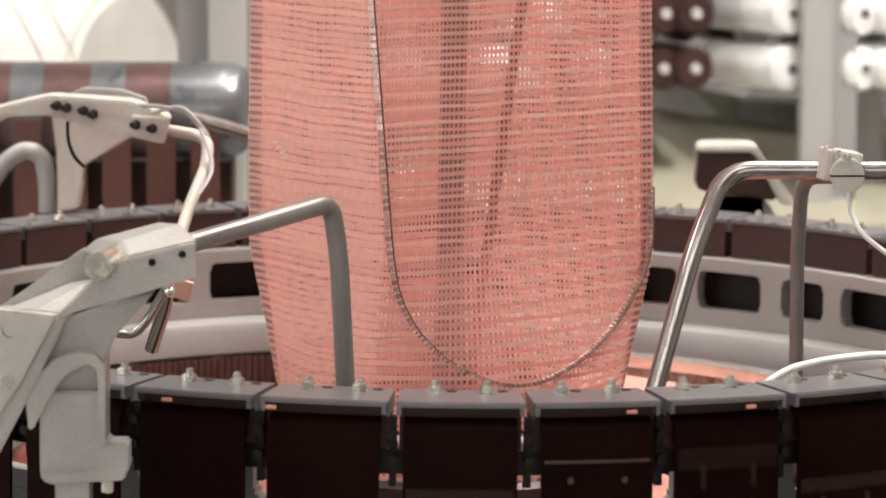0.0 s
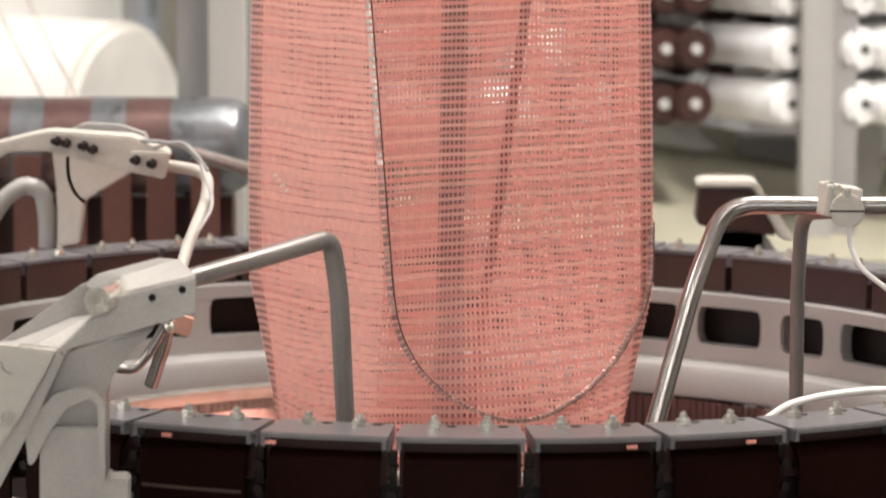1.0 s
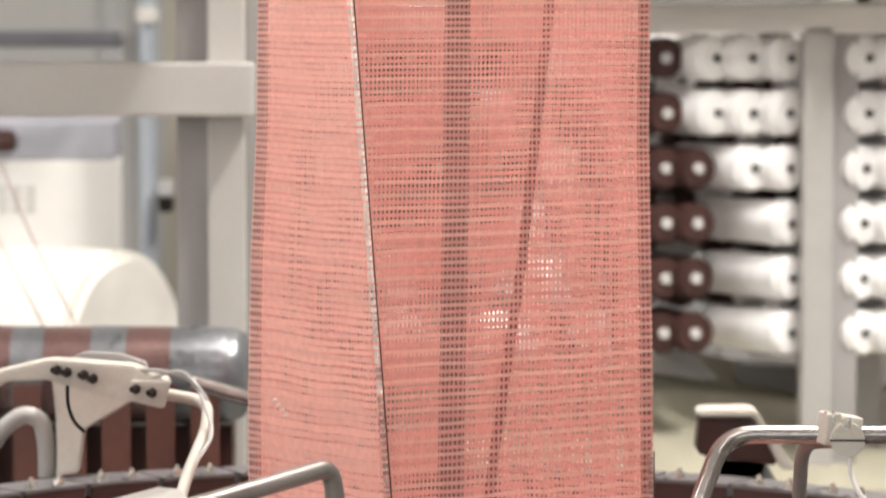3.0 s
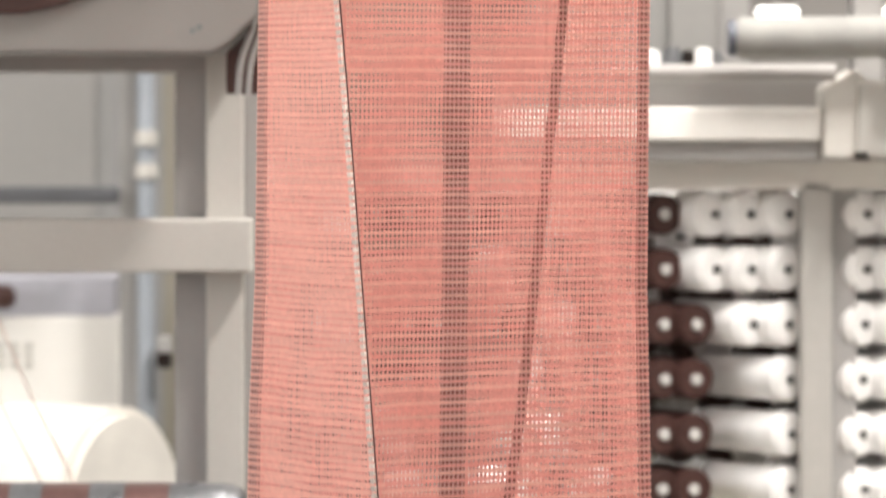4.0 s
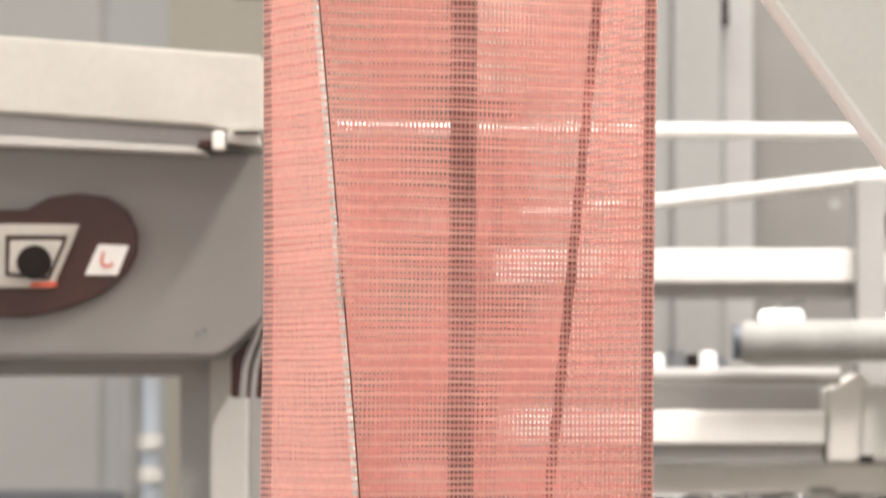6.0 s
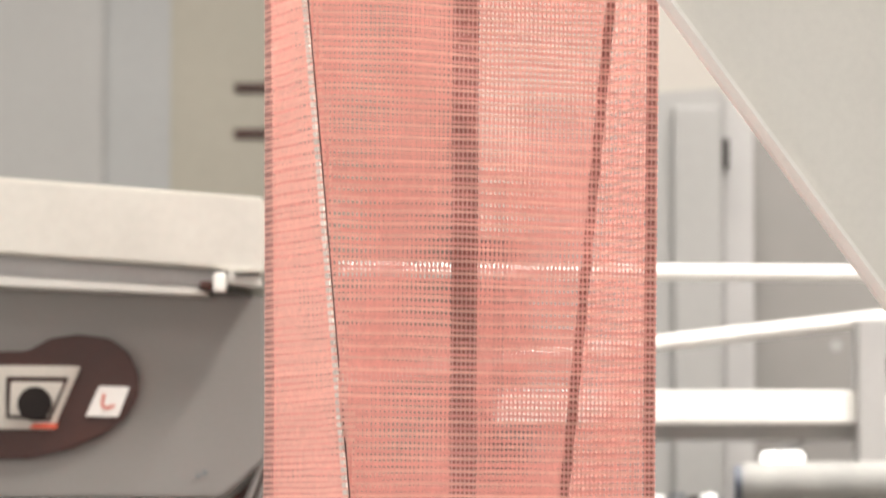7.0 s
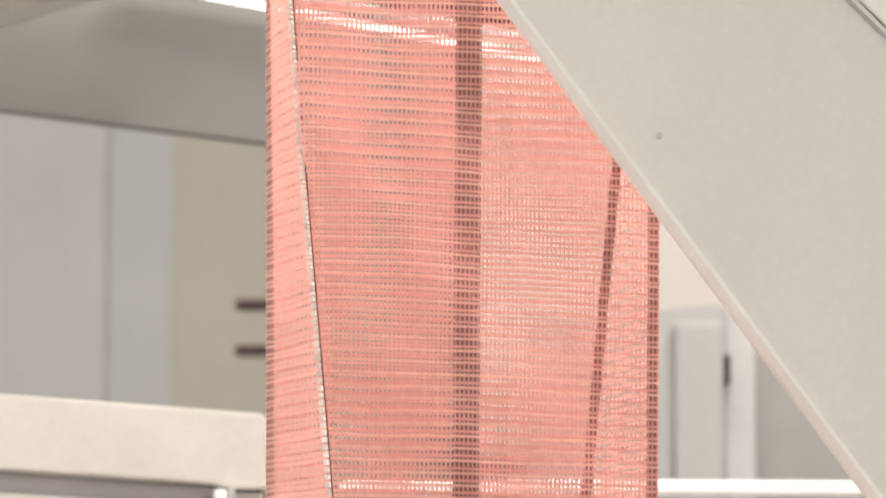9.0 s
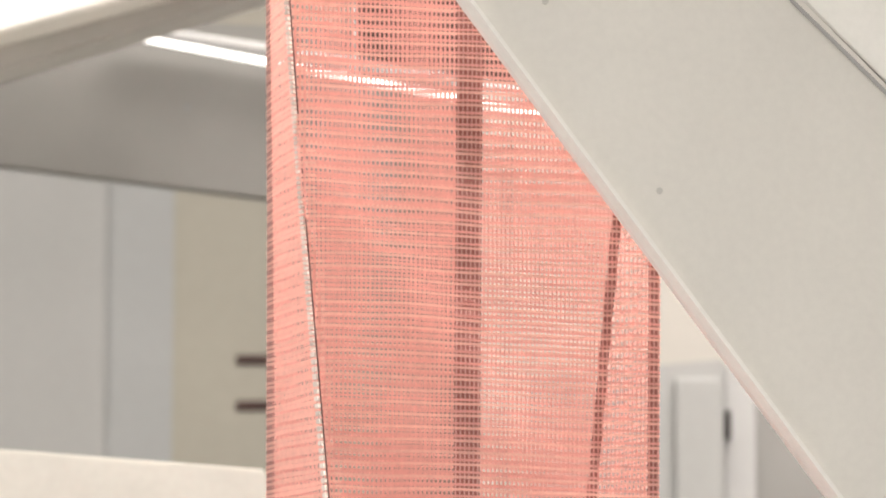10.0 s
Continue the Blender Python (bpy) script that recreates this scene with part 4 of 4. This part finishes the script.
    part("cable_gland", slab(B(), [(-0.366, 1.941), (-0.308, 1.996), (-0.308, 1.871), (-0.366, 1.871)], 6.62, 6.68, 0.003), BROWN, top, "dark cable inlet")


def cabinet():
    top = thing("cabinet", pose(0, 0, 0), "white cabinet with rows of small grey marks", "cabinet")
    part("body", box(B(), -2.4, -0.80, 9.7, 10.3, 0, 1.335, 0.01), WHITE, top)
    k = 0
    for x in (-1.11, -1.075, -1.04):
        for z in (1.262, 1.238, 1.214):
            part("mark", box(B(), x, x + 0.02, 9.694, 9.7, z - 0.007, z + 0.007), FRAME, top, "faint grey mark")
    part("top_tray", box(B(), -2.4, -0.82, 9.72, 10.2, 1.337, 1.43, 0.006), mat("lilac_grey", (0.45, 0.45, 0.5), 0.5), top, "grey-lilac tray")
    part("dark_knob", cyl(B(), (-1.12, 9.66, 1.385), (-1.06, 9.66, 1.385), 0.03, n=20, bevel=0.01), BROWN, top, "dark brown knob", True)


def pole_and_bar():
    top = thing("pipe_stand", pose(0, 0, 0), "grey-blue upright pipe with collars", "pipe")
    part("pipe", cyl(B(), (-0.722, 9.5, 0), (-0.722, 9.5, 2.45), 0.022, n=18), mat("blue_grey_pipe", (0.33, 0.36, 0.40), 0.4), top, smooth=True)
    for z in (1.70, 1.78, 1.98):
        part("collar", cyl(B(), (-0.722, 9.5, z - 0.02), (-0.722, 9.5, z + 0.02), 0.03, n=18, bevel=0.004), FRAME, top, smooth=True)
    part("rear_post", box(B(), -0.79, -0.745, 9.55, 9.62, 0, 2.45), FRAME_DARK, top)
    bar = thing("hanging_bar", pose(0, 0, 0), "dark grey padded bar across the bay", "bar")
    part("bar", box(B(), -2.0, -0.785, 9.46, 9.52, 1.622, 1.664, 0.01), mat("dark_grey", (0.09, 0.092, 0.10), 0.5), bar)
    part("bar_post", box(B(), -2.0, -1.94, 9.47, 9.53, 0, 1.622, 0.004), FRAME_DARK, bar)
    part("small_box", box(B(), -0.69, -0.655, 9.4, 9.46, 1.225, 1.262, 0.003), BLACK, top, "small black box")
    part("small_box_plate", box(B(), -0.69, -0.655, 9.41, 9.47, 1.262, 1.30, 0.003), FRAME_DARK, top)


def strands():
    for pts in ([(-0.853, 7.400, 1.469), (-0.778, 7.400, 1.291), (-0.618, 6.700, 1.170)], [(-0.886, 7.400, 1.388), (-0.822, 7.400, 1.248), (-0.672, 6.700, 1.165)]):
        b = B()
        pipe(b, pts, 0.0022, 6, 0.1)
        tagged(part("tape_strand", b, STRAND, smooth=True), "pale pink tape strand running to the roll", "strand", "strands over the roll")


STRAND = mat("pale_pink_tape", (0.84, 0.70, 0.64), 0.5, 0, 20, 0.1, 0.1, 100, through_light=0.4)
strands()
striped_roll()
white_roll()
steel_frame()
control_box()
cabinet()
pole_and_bar()

BOXWALL = mat("blue_grey_wall_sheet", (0.255, 0.253, 0.248), 0.6, 0, 1.2, 0.07, 0.1, 40)
# wall sheets behind the left bay: shallow upright folds and a cream strip
for x0, x1, y, m_ in ((-2.6, -1.62, 10.905, WALLM), (-1.62, -1.30, 10.915, WALLM), (-1.30, -0.97, 10.90, WALLM), (-0.97, -0.78, 10.915, BOXWALL), (-0.78, 0.0, 10.91, WALLY)):
    part("wall_sheet", box(B(), x0, x1, y, y + 0.06, 0, 7.0), m_, wall)
tagged(part("upper_panel", box(B(), 0.06, 2.4, 10.4, 10.45, 2.7, 7.0, 0.004), mat("cream_wall_panel", (0.41, 0.378, 0.34), 0.55, 0, 1.2, 0.06, 0.1, 40), wall), "cream upper wall panel")
for z in (3.17, 3.04):
    part("vent_slit", box(B(), -0.60, -0.46, 10.90, 10.935, z - 0.014, z + 0.014, 0.006), DARKBOX, wall, "dark vent slit")


def upper_left():
    duct = thing("ceiling_duct", pose(0, 0, 0), "grey sheet-metal duct across the hall", "duct")
    part("underside", slab(B(), [(-2.004, 3.351), (-0.937, 3.217), (-0.382, 3.147), (-0.111, 3.111), (-0.111, 3.465), (-0.586, 3.526), (-0.940, 3.417), (-1.994, 3.094)][:4] + [(-0.111, 3.502), (-0.586, 3.526), (-0.942, 3.502), (-2.012, 3.575)], 7.98, 8.02, 0.004), DUCTGREY, duct)
    for x in (-2.2, 0.0):
        part("hanger", box(B(), x, x + 0.05, 7.985, 8.015, 3.4, 7.0), FRAME_DARK, duct)
    beam = thing("roof_beam", pose(0, 0, 0), "cream painted sloping beam", "beam")
    part("beam", slab(B(), [(-1.848, 3.076), (-0.871, 3.354), (-0.542, 3.444), (-0.103, 3.562), (-0.104, 3.919), (-1.879, 3.920)], 7.3, 7.42, 0.006), CREAM, beam)
    # slab for the beam's shaded underside, the shade put into its grey
    part("flange", slab(B(), [(-1.858, 3.038), (-0.875, 3.308), (-0.430, 3.443), (-0.104, 3.534), (-0.104, 3.573), (-0.546, 3.460), (-0.876, 3.369), (-1.860, 3.090)], 7.42, 7.55, 0.004), MACHINE, beam, "flange with its underside's shade in the grey")
    lamp = thing("tube_lamp", pose(0, 0, 0), "lit white tube lamp under the duct", "lamp")
    l = B()
    pipe(l, [(-0.654, 7.900, 3.474), (-0.367, 7.900, 3.419), (-0.040, 7.900, 3.356), (0.22, 7.900, 3.306)], 0.006, 12)
    part("tube", l, TUBEGLOW, lamp, "lit white tube", True)
    l = B()
    pipe(l, [(-0.656, 7.920, 3.495), (-0.368, 7.920, 3.451), (-0.040, 7.920, 3.395), (0.22, 7.920, 3.345)], 0.011, 12)
    part("batten", l, FRAME_DARK, lamp, smooth=True)
    part("hanger", box(B(), -0.2, -0.19, 7.91, 7.93, 3.42, 7.0), FRAME_DARK, lamp)
    # made-up box for the unidentified dark area behind the net's top
    unit = thing("motor_unit", pose(0, 0, 0), "made-up dark brown box hung behind the net", "motor")
    part("casing", slab(B(), [(-0.20, 3.44), (0.16, 3.385), (0.16, 3.72), (-0.20, 3.72)], 7.94, 7.975, 0.006), BROWN, unit)
    part("hanger", box(B(), -0.04, 0.0, 7.945, 7.97, 3.70, 7.0), FRAME_DARK, unit)
    sc = B()
    q = Vector([(-0.544, 7.975, 3.340)][0])
    cyl(sc, q, q + Vector((0, 0.01, 0)), 0.005, n=10)
    part("screw", sc, ROLLB, duct)


upper_left()

# ---- the sloping panel before the net ----


def slope_panel():
    top = thing("sloping_panel", pose(0, 0, 0), "wide cream painted sloping panel before the net", "panel")
    part("sheet", slab(B(), [(-0.308, 3.322), (0.028, 2.833), (0.466, 2.230), (0.985, 1.516), (1.008, 2.231), (0.414, 2.847), (0.074, 3.322)], 4.6, 4.64, 0.002), CREAM, top)
    eb = B()
    line = [(-0.308, 3.322), (0.028, 2.833), (0.466, 2.230), (0.985, 1.516)]
    rows = [[eb.verts.new((x - dx, y, z)) for dx, y in ((-0.001, 4.590), (0.005, 4.590), (0.013, 4.612), (0.013, 4.645), (-0.001, 4.645))] for x, z in line]
    for p, q in zip(rows, rows[1:]):
        for k in range(5):
            eb.faces.new((p[k], p[(k + 1) % 5], q[(k + 1) % 5], q[k]))
    eb.faces.new(rows[0])
    eb.faces.new(rows[-1][::-1])
    bmesh.ops.recalc_face_normals(eb, faces=eb.faces[:])
    # whiter than the sheet: light caught by the edge is put into the paint
    part("edge", eb, WHITE, top, "chamfered edge strip, whitened for the light it catches")
    part("groove", slab(B(), [(0.068, 3.322), (0.411, 2.838), (1.008, 2.236), (1.008, 2.228), (0.414, 2.829), (0.064, 3.322)], 4.596, 4.64), FRAME_DARK, top, "dark groove")
    part("upper_sheet", slab(B(), [(0.077, 3.322), (0.421, 2.840), (1.009, 2.244), (1.044, 3.321)], 4.6, 4.64, 0.002), WHITE, top, "pale upper sheet")
    for q in [(0.117, 4.598, 2.831), (0.253, 4.598, 2.599)]:
        s = B()
        cyl(s, q, Vector(q) + Vector((0, 0.006, 0)), 0.004, n=10)
        part("screw", s, FRAME, top)
    part("hanger", box(B(), 0.86, 0.94, 4.645, 4.72, 2.2, 7.0, 0.004), FRAME, top)


slope_panel()

# ---- behind the loom, right ----


def creel():
    top = thing("bobbin_creel", pose(0, 0, 0), "light grey creel rack for yarn bobbins", "rack")
    part("upright", box(B(), 0.737, 0.80, 7.95, 8.05, 0, 1.70, 0.005), MACHINE, top)
    # same upright, with the shade of its far side in the grey
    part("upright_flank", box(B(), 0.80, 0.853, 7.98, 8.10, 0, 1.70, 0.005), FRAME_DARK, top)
    part("top_beam", box(B(), -0.53, 2.4, 7.95, 8.05, 1.684, 1.744, 0.005), CREAM, top)
    part("far_upright", box(B(), 2.28, 2.4, 7.95, 8.05, 0, 1.70, 0.005), FRAME, top)
    part("near_upright", box(B(), -0.53, -0.43, 7.95, 8.05, 0, 1.70, 0.005), FRAME, top)
    for z in np.arange(1.075, 1.70, 0.114):
        part("peg_rail", box(B(), -0.43, 2.28, 8.36, 8.40, z - 0.03, z - 0.015), DARKBOX, top)


def bobbin(material, label, m):
    top = thing("bobbin", m, label, "bobbin", "bobbins on the creel")
    b = B()
    cyl(b, (0, 0, 0), (-0.15, 0.20, 0.0) if material is YARN_W else (-0.07, 0.20, 0.0), *((0.047, 0.044) if material is YARN_W else (0.043, 0.040)), n=28, bevel=0.008)
    part("yarn", b, material, top, smooth=True)
    b = B()
    cyl(b, (0.004, -0.006, 0), (-0.02, 0.03, 0), 0.0085 if material is YARN_W else 0.0115, n=18)
    part("core", b, DARKCORE if material is YARN_W else CORE_PALE, top, "dark hollow core" if material is YARN_W else "pale core", True)
    return top


creel()
white_b = bobbin(YARN_W, "white yarn bobbin on the creel", pose(0.561, 7.99, 1.633))
brown_b = bobbin(YARN_B, "dark brown yarn bobbin on the creel", pose(0.460, 7.99, 1.405))
ODD_WHITE = {(0, 0.26), (1, 0.11), (2, 0.26), (4, 0.26), (3, 0.20), (5, 0.20), (4, 0.19), (5, 0.33), (5, 0.10), (5, -0.05), (4, -0.05), (2, -0.2), (0, -0.2)}
for r in range(6):
    z = 1.633 - 0.1135 * r
    first_white = (0.56, 0.56, 0.64, 0.71, 0.71, 0.71)[r]
    for k in range(17):
        x = 0.561 + 0.0775 * k
        if (r, k) == (0, 0) or abs(x - 0.805) < 0.03 or x < first_white - 0.02:
            continue
        copy_thing(white_b, pose(x + 0.004 * math.sin(5 * k + r), 7.99, z, 0, 0, 3 * math.sin(k * 3 + r * 7)))
    k, x = 0, first_white - (0.102, 0.102, 0.118, 0.187, 0.187, 0.187)[r]
    while x > -0.38:
        odd = any(r == q and abs(x - xo) < 0.036 for q, xo in ODD_WHITE)
        if odd or noise.noise(Vector((x * 9, r * 1.7, 2))) > -0.25 or x > 0.35:
            copy_thing(white_b if odd else brown_b, pose(x + 0.003 * math.sin(5 * k + r), 7.99, z, 0, 0, 3 * math.sin(k * 3 + r * 7)))
        k, x = k + 1, x - 0.066
    # a second, deeper rank between the rows
    for k in range(8):
        copy_thing(white_b if (k + r) % 3 == 0 else brown_b, pose(0.36 + 0.083 * k + 0.01 * math.sin(3 * k + 5 * r), 8.42, z + 0.057))
bpy.data.objects.remove(brown_b.children[0])
bpy.data.objects.remove(brown_b.children[0])
bpy.data.objects.remove(brown_b)


def winder():
    top = thing("winding_machine", pose(0, 0, 0), "pale grey winding machine on the creel beam", "machine")
    part("white_rail", box(B(), 0.1, 0.768, 7.86, 7.95, 1.785, 1.852, 0.006), WHITE, top, "white rail")
    part("lower_rail", box(B(), 0.1, 0.765, 7.88, 7.97, 1.748, 1.785, 0.004), FRAME_DARK, top)
    part("recess", box(B(), 0.1, 0.765, 7.93, 7.98, 1.852, 1.908, 0.002), FRAME_DARK, top)
    part("upper_rail", cyl(B(), (0.1, 7.90, 1.922), (0.80, 7.90, 1.922), 0.018, n=16), GREYPAINT, top, smooth=True)
    part("end_box", slab(B(), [(0.77, 1.75), (1.2, 1.75), (1.2, 1.905), (0.86, 1.905), (0.835, 1.93), (0.80, 1.905), (0.775, 1.895)], 7.84, 8.05, 0.005), CREAM, top, "pale end housing")
    part("end_box_panel", box(B(), 0.838, 1.2, 7.825, 7.842, 1.756, 1.90, 0.003), FRAME, top)
    part("latch", box(B(), 0.83, 0.858, 7.81, 7.826, 1.748, 1.762, 0.002), BLACK, top)
    roll = thing("paper_roll", pose(0, 0, 0), "pale grey paper roll lying on the machine", "roll")
    part("roll", cyl(B(), (0.59, 7.80, 1.99), (1.6, 7.74, 2.0), 0.042, n=28, bevel=0.006), PAPER, roll, smooth=True)
    part("end_cap", cyl(B(), (0.575, 7.80, 1.99), (0.592, 7.80, 1.99), 0.036, n=24), mat("blue_black", (0.08, 0.09, 0.12), 0.4), roll, "dark end cap", True)
    part("roll_saddle", box(B(), 0.9, 0.96, 7.75, 7.85, 1.90, 1.955, 0.004), FRAME_DARK, roll)
    for k, (x, r) in enumerate(((0.43, 0.02), (0.47, 0.026), (0.505, 0.018), (0.535, 0.024), (0.56, 0.017))):
        b = B()
        cyl(b, (x, 7.95, 1.938), (x, 7.95, 1.95 + r), r, r * 0.7, n=14, bevel=0.004)
        ob = part("spool", b, (YARN_W, ROLLB, BLACK)[k % 3], smooth=True)
        tagged(ob, ("small white spool on the machine", "small blue-grey spool on the machine", "small black spool on the machine")[k % 3], "spool", "spools on the machine")


def upper_rails():
    top = thing("overhead_rack", pose(0, 0, 0), "white overhead rails on grey posts", "rack")
    part("wide_rail", box(B(), 0.1, 0.86, 8.16, 8.22, 2.124, 2.192, 0.005), WHITE, top, "white wide rail")
    part("wide_rail_end", box(B(), 0.92, 1.6, 8.16, 8.22, 2.12, 2.188, 0.005), WHITE, top)
    part("post", box(B(), 0.86, 0.92, 8.12, 8.24, 0, 2.34, 0.004), FRAME_DARK, top)
    part("post_rear", box(B(), 0.91, 0.94, 8.26, 8.36, 0, 2.34, 0.004), FRAME_DARK, top)
    part("motor", box(B(), 0.93, 1.25, 8.2, 8.3, 2.225, 2.27, 0.006), DARKBOX, top, "dark motor")
    part("under_rail", box(B(), 0.1, 0.86, 8.2, 8.26, 2.09, 2.122, 0.002), FRAME_DARK, top)
    for pts, r in (([(-0.237, 8.500, 2.470), (0.457, 8.500, 2.467), (0.934, 8.500, 2.465), (1.126, 8.500, 2.462)], 0.0165), ([(-0.235, 8.450, 2.232), (0.453, 8.450, 2.307), (0.955, 8.450, 2.365), (1.241, 8.450, 2.398)], 0.0165)):
        b = B()
        pipe(b, pts, r, 14)
        part("pipe_rail", b, WHITE, top, "white round rail", True)
    b = B()
    cyl(b, (0.815, 8.118, 2.285), (0.815, 8.128, 2.285), 0.012, n=14)
    part("bolt", b, FRAME_DARK, top)
    lamp = thing("strip_lamp", pose(0, 0, 0), "lit white strip lamp hung behind the rack", "lamp")
    part("tube", box(B(), 0.728, 0.828, 9.0, 9.03, 2.060, 2.088, 0.0135), TUBEGLOW, lamp, "lit white tube")
    part("bracket", box(B(), 0.735, 0.82, 9.03, 9.05, 2.062, 2.086, 0.003), WHITE, lamp)
    part("arm", box(B(), 0.77, 0.782, 8.265, 9.035, 2.092, 2.102), FRAME_DARK, lamp)
    lamp2 = copy_thing(lamp, pose(0.29, 0, 0.0))


def wall_column():
    top = thing("wall_column", pose(0, 0, 0), "grey boxed wall column with a flat top", "column")
    part("column", slab(B(), [(0.20, 0), (0.68, 0), (0.68, 2.998), (0.20, 2.955)], 9.5, 9.75, 0.006), WALLM, top)
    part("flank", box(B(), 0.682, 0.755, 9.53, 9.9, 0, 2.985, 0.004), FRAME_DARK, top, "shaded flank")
    part("ridge", box(B(), 0.555, 0.675, 9.47, 9.5, 0, 2.95, 0.01), WALLM, top)
    part("hasp", box(B(), 0.672, 0.692, 9.48, 9.53, 2.80, 2.87, 0.004), BLACK, top, "black hasp")
    part("side_sheet", box(B(), 0.757, 2.4, 9.8, 9.9, 0, 2.98, 0.004), BOXGREY, top)


def cream_stack():
    top = thing("cloth_pile", pose(0, 0, 0), "cream woven cloth draped over a trestle", "cloth")
    b = B()
    nx, ny = 40, 14
    rows = []
    for i in range(nx):
        x = -0.1 + 2.5 * i / (nx - 1)
        row = []
        for k in range(ny):
            t = k / (ny - 1)
            y = 8.60 - 0.9 * t
            ridge = min(1.01, max(0.86, 0.985 - 0.2 * (x - 0.45)))
            z = ridge + (0.765 - ridge) * t ** 0.8 + 0.014 * noise.noise(Vector((x * 3.2, y * 4, 3))) - (0.25 if k == ny - 1 else 0)
            row.append(b.verts.new((x, 7.715 if k == ny - 1 else y, z)))
        rows.append(row)
    for p, q in zip(rows, rows[1:]):
        for k in range(ny - 1):
            b.faces.new((p[k], q[k], q[k + 1], p[k + 1]))
    bmesh.ops.solidify(b, geom=b.faces[:], thickness=0.008)
    bmesh.ops.recalc_face_normals(b, faces=b.faces[:])
    part("sheet", b, CREAMCLOTH, top, smooth=True)
    part("white_fold", slab(B(), [(0.284, 0.866), (0.283, 0.995), (0.480, 0.998), (0.526, 0.982), (0.579, 0.945), (0.623, 0.895), (0.613, 0.866)], 8.45, 8.8, 0.02), WHITE, top, "white folded cloth", True)
    part("dark_tray", slab(B(), [(0.645, 0.948), (0.802, 0.942), (0.803, 0.884), (0.645, 0.906)], 8.47, 8.6, 0.006), FRAME_DARK, top, "dark tray")
    part("table", box(B(), -0.1, 2.3, 7.76, 8.7, 0.66, 0.705, 0.004), FRAME_DARK, top)
    for x in (0.0, 2.1):
        part("trestle", box(B(), x, x + 0.06, 7.8, 8.65, 0, 0.66, 0.005), FRAME_DARK, top)
    cb = B()
    pipe(cb, [(0.936, 8.900, 0.942), (0.990, 8.900, 0.857), (1.062, 8.900, 0.785)], 0.02, 10, 0.05)
    part("dark_hose", cb, BROWN, top, "dark brown hose", True)


winder()
upper_rails()
wall_column()
cream_stack()

# ---- movement ----


def motions():
    # the net is drawn up slowly
    walk(NET, [(0.0, pose(0, NET_Y, 0.0)), (5.0, pose(0, NET_Y, 0.015)), (10.0, pose(0, NET_Y, 0.030))])
    # the heald bars jump as a shuttle passes under them
    for bar, a in HEALDS:
        rows = []
        for k in range(201):
            t = 0.05 * k
            lift = max(0.0, math.cos(2 * math.pi * (t - (15 - a) / 400) / 0.3)) ** 2
            rows.append((t, pose(0, 0, -0.09 * (1 - lift), 0, 0, a)))
        walk(bar, rows)
    # three shuttles run round the ring
    for i, s in enumerate(SHUTTLES):
        walk(s, [(0.2 * k, LOOM @ pose(0, 0, 0, 0, 0, 120 * i + 46 - 400 * (0.2 * k - 0.1))) for k in range(51)])


motions()
